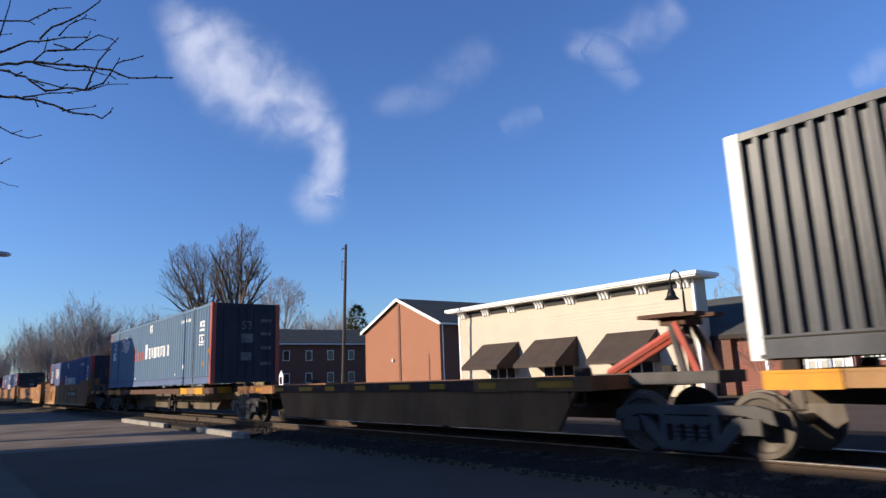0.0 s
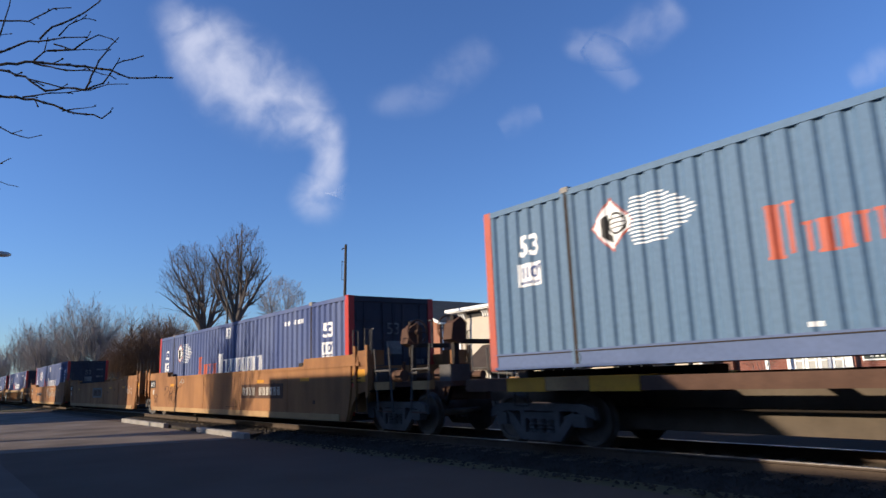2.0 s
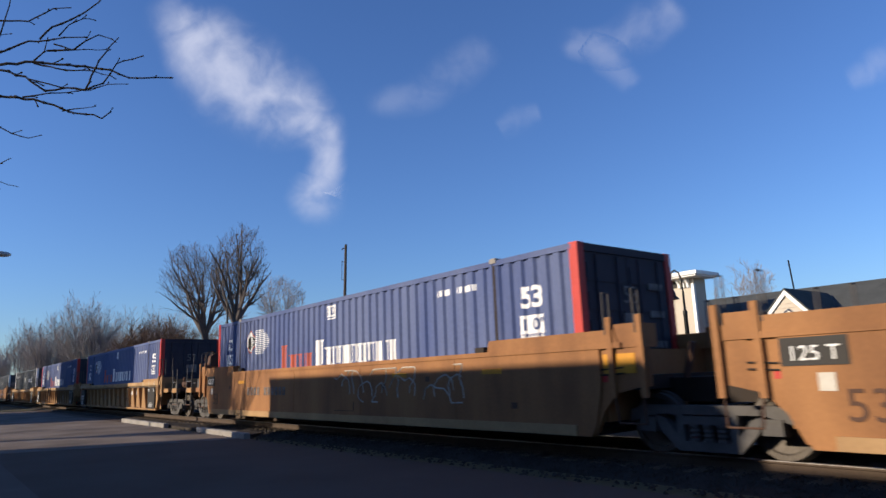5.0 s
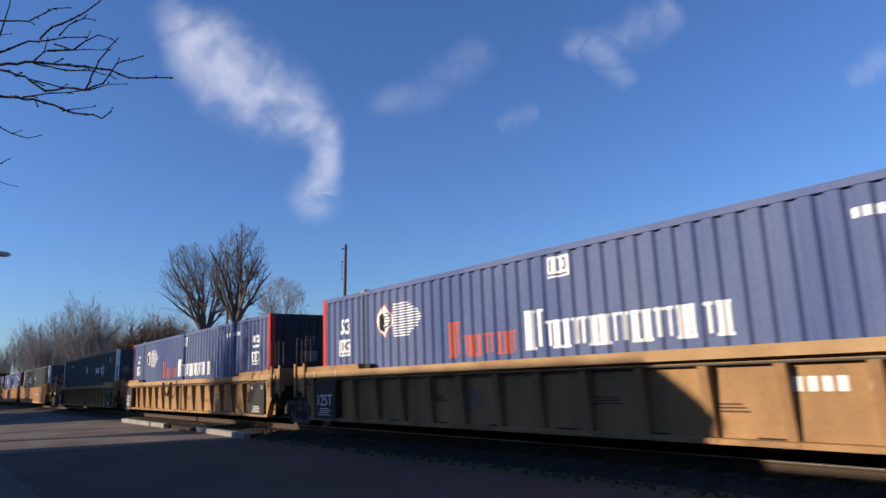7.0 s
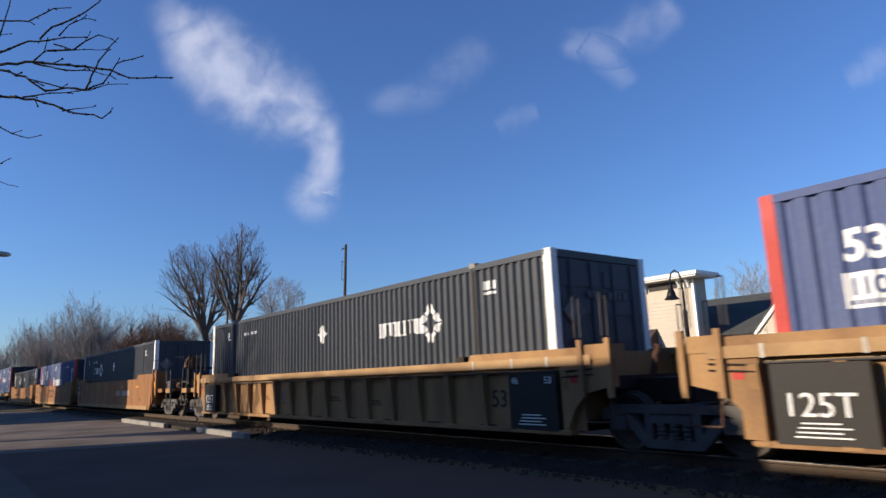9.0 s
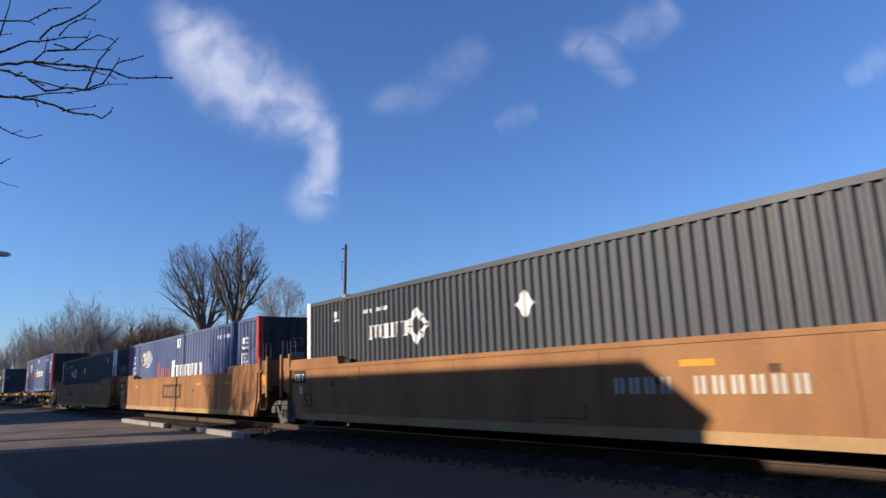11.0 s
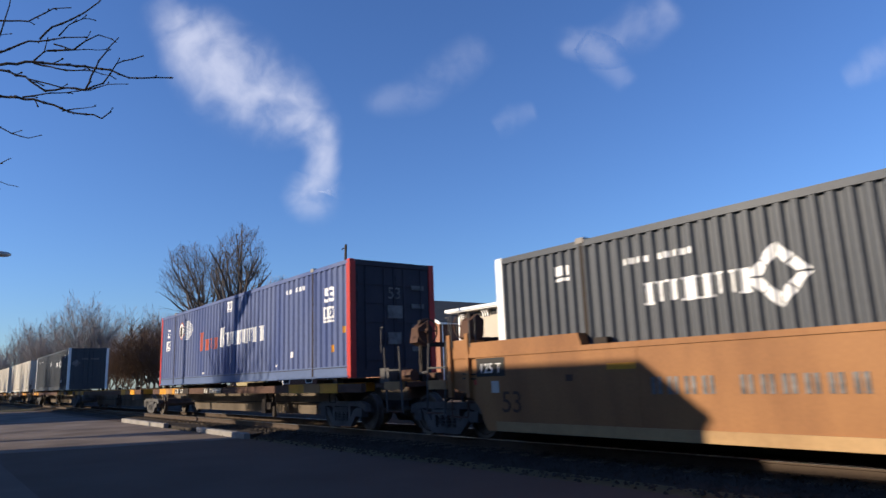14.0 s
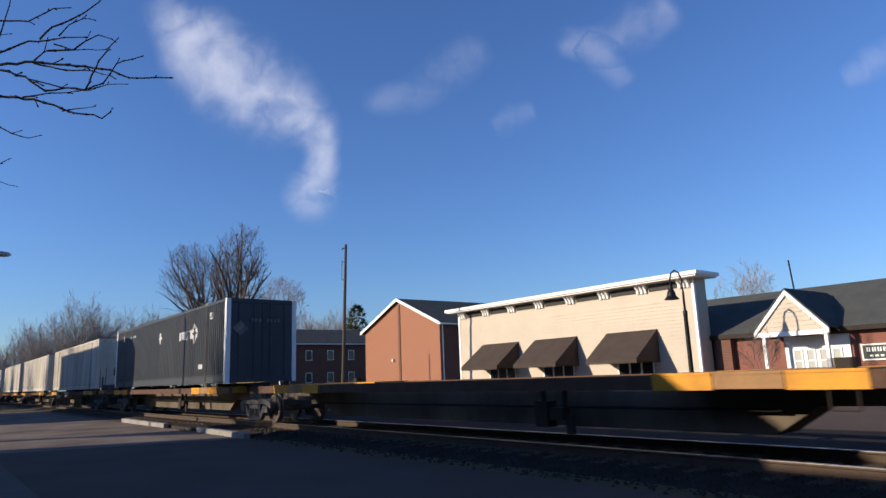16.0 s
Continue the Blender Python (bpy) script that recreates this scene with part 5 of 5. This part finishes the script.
def tree_meshes(seed, height, trunk_r, spread, depth, limbs=7, fork=0.35, up=0.5, twigs=None):
    v, f = grow(random.Random(seed), height, trunk_r, spread, depth, limbs, fork, up)
    k = height / max(p.z for p in v)
    v = [Vector((p.x * (0.5 + 0.5 * k), p.y * (0.5 + 0.5 * k), p.z * k)) for p in v]
    low = height * 0.3
    out = []
    for name, keep, m in (("trunk", lambda z: z < low, BARK), ("crown", lambda z: z >= low, twigs or TWIG)):
        me = bpy.data.meshes.new(name)
        me.from_pydata(v, [], [fc for fc in f if keep(max(v[i].z for i in fc))])
        me.materials.append(m)
        out.append(me)
    return out


def tree(meshes, x, y, turn=0.0, scale=1.0, label="tall bare winter tree"):
    t = thing("bare_tree", label, "tree", pose(x, y, 0, 0, 0, turn), group="bare trees")
    for me in meshes:
        part(me.name.split(".")[0], me, None, t).scale = (scale, scale, scale)
    return t


def round_tree(seed, fork_z, trunk_r, middle, radii, limbs=9, twigs=None, thick=1.0, sparse=1.0):
    """A bare tree whose limbs fan out from a fork and end on a rounded crown with its own middle and radii."""
    rs = random.Random(seed)
    verts, faces = [], []
    mid, rad = Vector(middle), Vector(radii)

    def room(p, d):
        """How far the crown's rounded outline lies from p along d."""
        a = Vector([d[i] / rad[i] for i in range(3)])
        b = Vector([(p[i] - mid[i]) / rad[i] for i in range(3)])
        q = a.dot(b) ** 2 - a.dot(a) * (b.dot(b) - 1)
        return max(0.25, (-a.dot(b) + math.sqrt(q)) / a.dot(a)) if q > 0 else 0.5

    def limb(p, d, length, r, level):
        steps = (7, 6, 4, 3, 2)[level]
        sides = (9, 6, 4, 3, 3)[level]
        ring = None
        for i in range(steps + 1):
            f = i / steps
            width = max(r * (1 - 0.72 * f), 0.013 * thick)
            rot = d.to_track_quat("Z", "Y").to_matrix()
            base = len(verts)
            for k in range(sides):
                a = k * 2 * math.pi / sides
                verts.append(p + rot @ Vector((width * math.cos(a), width * math.sin(a), 0)))
            if ring is not None:
                for k in range(sides):
                    faces.append((ring + k, ring + (k + 1) % sides, base + (k + 1) % sides, base + k))
            ring = base
            if 1 <= level < 4 and f > (0.2 if level == 1 else 0.1):
                for _ in range(2 if rs.random() < 0.95 * sparse else 1):
                    side = Vector((rs.uniform(-1, 1), rs.uniform(-1, 1), rs.uniform(-0.6, 0.9)))
                    side = (side - d * side.dot(d)).normalized()
                    way = (d + side * rs.uniform(0.5, 1.0) + Vector((0, 0, 0.12))).normalized()
                    limb(p, way, min(room(p, way) * rs.uniform(0.7, 1.08), length * rs.uniform(0.4, 0.7)), width * rs.uniform(0.45, 0.65), level + 1)
            d = (d + Vector((rs.uniform(-1, 1), rs.uniform(-1, 1), rs.uniform(-0.6, 0.9))) * (0.03 if level == 0 else 0.13)).normalized()
            p = p + d * (length / steps)
        return p

    fork = Vector((mid.x * 0.35, mid.y * 0.35, fork_z))
    start = Vector((0, 0, -0.2))
    limb(start, (fork - start).normalized(), (fork - start).length, trunk_r, 0)
    for k in range(limbs):
        a = (k + rs.uniform(-0.3, 0.3)) * 2.4
        lean = (0.1 + 0.95 * math.sqrt((k + 0.5) / limbs)) * rad.x * 1.15 / (mid.z + 0.35 * rad.z - fork_z)
        way = Vector((lean * math.cos(a) + mid.x * 0.12, lean * math.sin(a) + mid.y * 0.12, 1.0)).normalized()
        root = fork - Vector((0, 0, rs.uniform(0.0, 0.16) * fork_z))
        limb(root, way, room(root, way) * rs.uniform(0.84, 0.97), trunk_r * rs.uniform(0.36, 0.55), 1)
    out = []
    for name, keep, m in (("trunk", True, BARK), ("crown", False, twigs or TWIG)):
        me = bpy.data.meshes.new(name)
        me.from_pydata(verts, [], [fc for fc in faces if (max(verts[i].z for i in fc) < fork_z * 0.97) == keep])
        me.materials.append(m)
        out.append(me)
    return out


SAPLING = (-13.2, 27.0)
BIG = [round_tree(5, 7.2, 0.42, (-1.0, -1.2, 12.4), (4.5, 4.5, 5.4), 12, thick=0.75, sparse=0.45), round_tree(12, 8.2, 0.5, (0.3, 0.4, 13.2), (3.0, 3.0, 5.2), 11, thick=0.75, sparse=0.45)]
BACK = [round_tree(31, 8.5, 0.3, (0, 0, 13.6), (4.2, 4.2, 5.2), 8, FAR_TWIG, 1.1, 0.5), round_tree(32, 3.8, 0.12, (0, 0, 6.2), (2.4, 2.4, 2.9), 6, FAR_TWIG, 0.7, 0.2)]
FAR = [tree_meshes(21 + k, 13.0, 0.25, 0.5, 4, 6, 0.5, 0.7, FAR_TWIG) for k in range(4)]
SHRUB = [tree_meshes(40 + k, 8.0, 0.12, 0.55, 4, 7, 0.9, 0.3, BROWN_TWIG) for k in range(2)]
tree(BIG[0], -74.0, 25.0, 0, label="tall bare winter tree beside the track")
tree(BIG[1], -66.6, 25.0, 0, label="tall bare winter tree beside the track")
rng = random.Random(5)
for k in range(7):
    tree(rng.choice(SHRUB), -101 - 3.6 * k + rng.uniform(-1, 1), 29.5 + rng.uniform(-1.5, 1.5), rng.uniform(0, 360), rng.uniform(1.2, 1.85), "bare brown thicket beside the track")
for k in range(6):
    tree(rng.choice(SHRUB), -113 - 2.8 * k + rng.uniform(-1, 1), 26 + rng.uniform(-1, 2), rng.uniform(0, 360), rng.uniform(1.0, 1.35), "bare brown thicket beside the track")
for k in range(5):
    tree(SHRUB[k % 2], -80.5 - 2.7 * k, 28.0 + 0.4 * (k % 3), 70 * k, 0.66 + 0.05 * (k % 3), "low bare brown shrub under the tall trees")
for k in range(30):
    a = 0.03 + 0.27 * (k + rng.random()) / 30
    d = max(rng.uniform(105, 175), 15.5 / a)
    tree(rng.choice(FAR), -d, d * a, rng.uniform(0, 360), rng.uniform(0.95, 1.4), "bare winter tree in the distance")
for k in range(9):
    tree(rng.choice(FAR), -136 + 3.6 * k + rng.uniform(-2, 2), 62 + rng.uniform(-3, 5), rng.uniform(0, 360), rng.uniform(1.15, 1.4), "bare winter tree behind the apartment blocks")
tree(BACK[1], -23.4, 47.0, 10, 1.0, "small bare tree behind the office")
tree(BACK[0], -99.0, 45.0, 100, 1.0, "tall bare tree behind the brown apartment block")
# unseen street trees added on the camera's side, farther along, to break up the sunlight on the train
for k in range(9):
    tree(FAR[k % 4], -60 - 8.5 * k + rng.uniform(-1.5, 1.5), -5.2 + rng.uniform(-0.8, 0.8), rng.uniform(0, 360), rng.uniform(0.75, 0.9), "unseen bare street tree added to shade the train")
tree(round_tree(33, 1.3, 0.05, (0, 0, 2.9), (1.2, 1.2, 1.7), 6, thick=0.6, sparse=0.1), SAPLING[0], SAPLING[1], 40, 0.66, "slender bare sapling before the office")


def evergreen(x, y, h):
    t = thing("evergreen_tree", "dark evergreen tree behind the apartment block", "tree", pose(x, y, 0))
    rs = random.Random(9)
    bm = bmesh.new()
    tube(bm, (0, 0, 0), (0, 0, h * 0.9), 0.2, 0.05, 6)
    part("trunk", bm, BARK, t)
    verts, faces = [], []
    for i in range(1600):
        z = h * (0.12 + 0.88 * rs.random() ** 1.3)
        r = (1 - z / h) ** 0.5 * h * 0.26 * rs.uniform(0.5, 1.1) + 0.1
        a = rs.uniform(0, 6.283)
        c = Vector((r * math.cos(a), r * math.sin(a), z))
        b = len(verts)
        for k in range(3):
            verts.append(c + Vector((rs.uniform(-1, 1), rs.uniform(-1, 1), rs.uniform(-0.7, 0.7))) * 0.45)
        faces.append((b, b + 1, b + 2))
    me = bpy.data.meshes.new("crown")
    me.from_pydata(verts, [], faces)
    me.materials.append(EVERGREEN)
    part("crown", me, None, t)


evergreen(-104.0, 62.0, 15.0)

# the street tree whose boughs reach over the road
bough_tree = thing("bare_tree", "bare street tree with knobbly boughs reaching over the road", "tree", pose(-26.2, -1.8, 0), group="bare trees")
bm = bmesh.new()
tube(bm, (0, 0, -0.2), (0.3, 0.1, 4.0), 0.3, 0.24, 10)
tube(bm, (0.3, 0.1, 4.0), (1.0, 0.5, 9.9), 0.24, 0.14, 10)
tube(bm, (1.0, 0.5, 9.9), (0.6, 0.1, 14.0), 0.14, 0.05, 8)
part("trunk", bm, BARK, bough_tree)
# Two crowns outside the view, added to shade the train more densely.
low_crown = part("crown", FAR[1][1], None, bough_tree)
low_crown.scale, low_crown.location = (0.62, 0.62, 0.62), (-0.6, -0.6, 0.3)
inner_crown = part("crown", FAR[3][1], None, bough_tree)
inner_crown.scale, inner_crown.location = (0.7, 0.7, 0.62), (-0.2, -0.7, 0.0)
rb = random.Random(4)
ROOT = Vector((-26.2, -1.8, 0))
REACH = 18.0          # distance from the eye of the camera-facing plane that holds the boughs
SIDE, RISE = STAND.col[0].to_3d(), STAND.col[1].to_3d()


def spur(bm, q, w, length, r):
    """A short knobbly shoot with a swollen tip."""
    for k in range(2 if length > 0.12 else 1):
        w = (w + Vector((rb.uniform(-1, 1), rb.uniform(-1, 1), rb.uniform(-1, 1))) * 0.3).normalized()
        e = q + w * length / 2
        tube(bm, q, e, r, r * 0.85, 4)
        q = e
    tube(bm, q, q + w * 0.05, r * 1.5, r * 1.2, 5)


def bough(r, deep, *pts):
    """A bent bough through points (metres to the side, metres up) on a plane facing the camera, placed to fit its view.
    """
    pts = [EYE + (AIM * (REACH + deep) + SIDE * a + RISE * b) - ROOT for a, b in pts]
    bm = bmesh.new()
    total = len(pts) - 1
    for i, (a, b) in enumerate(zip(pts, pts[1:])):
        n = max(1, int((b - a).length / 0.22))
        q = a
        for j in range(n):
            f = (i + (j + 1) / n) / total
            e = b if j == n - 1 else a.lerp(b, (j + 1) / n) + Vector((rb.uniform(-1, 1), rb.uniform(-1, 1), rb.uniform(-1, 1))) * 0.025
            r0, r1 = r * (1 - 0.6 * (f - 1 / (n * total))), r * (1 - 0.6 * f)
            tube(bm, q, e, r0, r1, 6)
            if rb.random() < 0.5:
                tube(bm, e - (e - q).normalized() * 0.03, e + (e - q).normalized() * 0.03, r1 * 1.45, r1 * 1.3, 6)
            if rb.random() < 0.42:
                w = ((b - a).normalized() * 0.8 + SIDE * rb.uniform(0, 0.5) + RISE * rb.uniform(-0.8, 1.0)).normalized()
                spur(bm, e, w, rb.choice((0.05, 0.08, 0.14, 0.3)), max(r1 * 0.6, 0.013))
            q = e
    tube(bm, pts[-1], pts[-1] + (pts[-1] - pts[-2]).normalized() * 0.07, r * 0.62, r * 0.45, 6)
    part("bough", bm, SHADED_BARK, bough_tree)


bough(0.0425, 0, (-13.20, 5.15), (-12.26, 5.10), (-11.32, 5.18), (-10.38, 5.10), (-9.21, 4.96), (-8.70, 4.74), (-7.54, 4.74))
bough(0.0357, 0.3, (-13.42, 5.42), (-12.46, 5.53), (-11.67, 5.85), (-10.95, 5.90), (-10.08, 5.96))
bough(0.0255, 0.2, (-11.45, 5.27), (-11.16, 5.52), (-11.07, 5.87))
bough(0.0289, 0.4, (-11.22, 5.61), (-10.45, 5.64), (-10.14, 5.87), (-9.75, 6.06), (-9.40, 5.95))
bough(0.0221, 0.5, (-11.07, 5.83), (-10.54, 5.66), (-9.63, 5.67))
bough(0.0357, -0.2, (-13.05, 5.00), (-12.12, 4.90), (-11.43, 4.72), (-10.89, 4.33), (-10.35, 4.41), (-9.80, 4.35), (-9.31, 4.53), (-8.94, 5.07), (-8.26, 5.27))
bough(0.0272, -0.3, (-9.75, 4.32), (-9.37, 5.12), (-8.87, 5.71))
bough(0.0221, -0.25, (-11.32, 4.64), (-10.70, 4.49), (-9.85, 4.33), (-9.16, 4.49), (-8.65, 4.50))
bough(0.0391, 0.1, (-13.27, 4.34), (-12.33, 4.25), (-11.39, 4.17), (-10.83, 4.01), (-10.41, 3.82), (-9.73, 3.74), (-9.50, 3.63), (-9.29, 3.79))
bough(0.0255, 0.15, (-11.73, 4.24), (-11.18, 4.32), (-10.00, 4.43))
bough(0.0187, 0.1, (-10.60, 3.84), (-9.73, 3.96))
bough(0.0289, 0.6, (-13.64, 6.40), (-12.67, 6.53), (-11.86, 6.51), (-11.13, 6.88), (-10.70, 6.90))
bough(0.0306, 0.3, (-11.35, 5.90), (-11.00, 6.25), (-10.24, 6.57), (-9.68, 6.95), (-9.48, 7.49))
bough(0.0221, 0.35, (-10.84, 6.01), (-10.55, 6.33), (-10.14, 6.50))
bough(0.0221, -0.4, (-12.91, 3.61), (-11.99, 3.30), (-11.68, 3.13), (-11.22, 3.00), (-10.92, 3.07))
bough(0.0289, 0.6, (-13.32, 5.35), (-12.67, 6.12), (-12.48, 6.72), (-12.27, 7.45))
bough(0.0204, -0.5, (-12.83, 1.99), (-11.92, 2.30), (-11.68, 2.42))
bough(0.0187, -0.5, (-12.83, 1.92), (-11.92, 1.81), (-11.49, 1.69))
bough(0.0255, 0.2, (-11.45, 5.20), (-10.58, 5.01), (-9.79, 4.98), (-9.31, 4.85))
# limbs from the trunk to just outside the camera's view, where boughs start
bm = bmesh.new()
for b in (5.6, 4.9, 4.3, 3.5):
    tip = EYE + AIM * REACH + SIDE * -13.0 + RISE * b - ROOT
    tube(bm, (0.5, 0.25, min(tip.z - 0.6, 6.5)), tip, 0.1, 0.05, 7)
part("limb", bm, SHADED_BARK, bough_tree)

cobra = thing("street_lamp", "grey cobra-head street lamp on a tall pole", "street lamp", pose(-30.0, 0.6, 0))
part("post", tubes(((0, 0, 0), (0, 0, 6.6), 0.09), sides=10), PALE, cobra)
part("arm", tubes(((0, 0, 6.4), (0.1, 1.0, 6.75), 0.035)), PALE, cobra)
bm = bmesh.new()
lathe(bm, [(0.04, 0.95), (0.09, 1.1), (0.115, 1.4), (0.09, 1.6), (0.03, 1.7)], (0.1, 0, 6.72), "y", 10)
part("lamp_head", bm, PALE, cobra)

# ---- clouds ----


def cloud(name, label, spine, widths, dense, torn=1.05):
    """A thin sheet of cloud along a bent line, facing the camera; soft edges come from its own pattern."""
    n, w = 40, 12
    pts = [Vector((x, 0, z)) for x, z in spine]

    def along(f):
        g = f * (len(pts) - 1)
        i = min(int(g), len(pts) - 2)
        g -= i
        a, b = pts[max(i - 1, 0)], pts[min(i + 2, len(pts) - 1)]
        p, q = pts[i], pts[i + 1]
        return 0.5 * ((2 * p) + (q - a) * g + (2 * a - 5 * p + 4 * q - b) * g * g + (3 * p - a - 3 * q + b) * g ** 3), widths[i] * (1 - g) + widths[i + 1] * g
    bm = bmesh.new()
    uv = bm.loops.layers.uv.new("span")
    rows, spans = [], {}
    for i in range(n + 1):
        f = i / n
        p, width = along(f)
        t = (along(min(f + 0.01, 1))[0] - along(max(f - 0.01, 0))[0]).normalized()
        side = Vector((t.z, 0, -t.x))
        row = []
        for k in range(w + 1):
            g = 2 * k / w - 1
            v = bm.verts.new(p + side * width * g )
            spans[v] = (f, (g + 1) / 2)
            row.append(v)
        rows.append(row)
    for a, b in zip(rows, rows[1:]):
        for k in range(w):
            fc = bm.faces.new((a[k], a[k + 1], b[k + 1], b[k]))
            for lp in fc.loops:
                lp[uv].uv = spans[lp.vert]
    m = bpy.data.materials.new(name)
    m.use_nodes = True
    nd, l = m.node_tree.nodes, m.node_tree.links
    nd.remove(nd["Principled BSDF"])
    tex = nd.new("ShaderNodeTexCoord")
    sep = nd.new("ShaderNodeSeparateXYZ")
    l.new(tex.outputs["UV"], sep.inputs[0])

    def calc(op, a, b=None):
        q = nd.new("ShaderNodeMath")
        q.operation = op
        q.use_clamp = False
        for i, s in enumerate((a, b)):
            if s is None:
                continue
            if isinstance(s, (int, float)):
                q.inputs[i].default_value = s
            else:
                l.new(s, q.inputs[i])
        return q.outputs[0]
    across = calc("ABSOLUTE", calc("SUBTRACT", calc("ADD", sep.outputs[1], sep.outputs[1]), 1.0))
    cross = calc("SUBTRACT", 1.0, calc("MULTIPLY", across, across))
    ends = calc("MULTIPLY", sep.outputs[0], calc("SUBTRACT", 1.0, sep.outputs[0]))
    ends = calc("MINIMUM", calc("MULTIPLY", ends, 9.0), 1.0)
    n1, n2 = nd.new("ShaderNodeTexNoise"), nd.new("ShaderNodeTexNoise")
    n1.inputs["Scale"].default_value, n1.inputs["Detail"].default_value, n1.inputs["Distortion"].default_value = 0.0042, 5, 0.4
    n1.inputs["Roughness"].default_value = 0.5
    n2.inputs["Scale"].default_value, n2.inputs["Detail"].default_value, n2.inputs["Distortion"].default_value = 0.011, 4, 0.6
    for q in (n1, n2):
        l.new(tex.outputs["Object"], q.inputs["Vector"])
    lumps = calc("ADD", calc("SUBTRACT", n1.outputs["Fac"], 0.5), calc("MULTIPLY", calc("SUBTRACT", n2.outputs["Fac"], 0.5), 0.35))
    shape = nd.new("ShaderNodeMapRange")
    shape.interpolation_type = "SMOOTHSTEP"
    shape.inputs["From Min"].default_value, shape.inputs["From Max"].default_value = 0.15, 0.85
    shape.inputs["To Min"].default_value = 0.06
    body = calc("MULTIPLY", cross, ends)
    l.new(calc("ADD", calc("MULTIPLY", lumps, torn), calc("ADD", calc("MULTIPLY", body, 0.3), 0.25)), shape.inputs["Value"])
    alpha = calc("MINIMUM", calc("MULTIPLY", calc("MULTIPLY", shape.outputs[0], calc("POWER", body, 1.35)), dense), 0.92)
    tr, df, mx = nd.new("ShaderNodeBsdfTransparent"), nd.new("ShaderNodeEmission"), nd.new("ShaderNodeMixShader")
    df.inputs["Color"].default_value = (0.57, 0.59, 0.71, 1)     # the sheet glows with this colour in place of sunlight on vapour
    l.new(alpha, mx.inputs[0])
    l.new(tr.outputs[0], mx.inputs[1])
    l.new(df.outputs[0], mx.inputs[2])
    l.new(mx.outputs[0], nd["Material Output"].inputs["Surface"])
    ob = part(name, bm, m)
    ob.visible_shadow = False
    return tagged(ob, label, "cloud")


CLOUD_FAR = 2400.0
K = CLOUD_FAR / 1150.8
CLOUD_TURN = STAND.to_3x3().to_4x4()
CLOUD_AT = Matrix.Translation(EYE + AIM * CLOUD_FAR) @ CLOUD_TURN @ Matrix.Rotation(radians(90), 4, "X").inverted()


# Picture positions carried onto the sheet, so the clouds fit the camera's view.
def in_sky(x, y):
    return ((x - 784) * K, (441 - y) * K)


def wisp(name_label, dense, torn, *pts):
    return cloud("cloud", name_label, [in_sky(x, y) for x, y, w in pts], [w * K for x, y, w in pts], dense, torn)


clouds = [wisp("bright wispy white cloud, wide above and thin below", 0.7, 1.3, (262, 5, 34), (318, 42, 66), (372, 92, 100), (435, 148, 112), (510, 192, 96), (566, 234, 62), (582, 276, 40), (576, 318, 42), (566, 350, 66), (610, 398, 28)),
          wisp("faint thin wisp of cloud", 0.22, 1.6, (1215, 5, 40), (1150, 45, 56), (1080, 82, 46), (985, 70, 28)),
          wisp("faint thin wisp of cloud", 0.15, 1.6, (1040, 75, 22), (1080, 105, 40), (1130, 160, 26)),
          wisp("faint thin wisp of cloud", 0.14, 1.6, (880, 75, 36), (810, 125, 52), (740, 172, 44), (645, 185, 26)),
          wisp("small faint puff of cloud", 0.15, 1.5, (885, 235, 22), (922, 216, 36), (965, 200, 22)),
          wisp("faint thin wisp of cloud", 0.2, 1.6, (1500, 150, 24), (1560, 115, 40), (1640, 70, 36))]
for c in clouds:
    c.matrix_basis = CLOUD_AT


def motions():
    for ob, s, z in MOVERS:
        walk(ob, [(0.0, pose(s, TRACK_Y, RAIL_Z + z)), (16.0, pose(s + SPEED * 16.0, TRACK_Y, RAIL_Z + z))])
    turn = math.degrees(SPEED / 0.42)
    for w, x, z in WHEELS:
        walk(w, [(k / FPS, pose(x, 0, z, 0, (turn * k / FPS) % 360, 0)) for k in range(481)])
    drift = CLOUD_TURN @ Vector((-14 * K, 4 * K, 0))
    for c in clouds:
        walk(c, [(0.0, CLOUD_AT), (16.0, Matrix.Translation(drift) @ CLOUD_AT)])


motions()
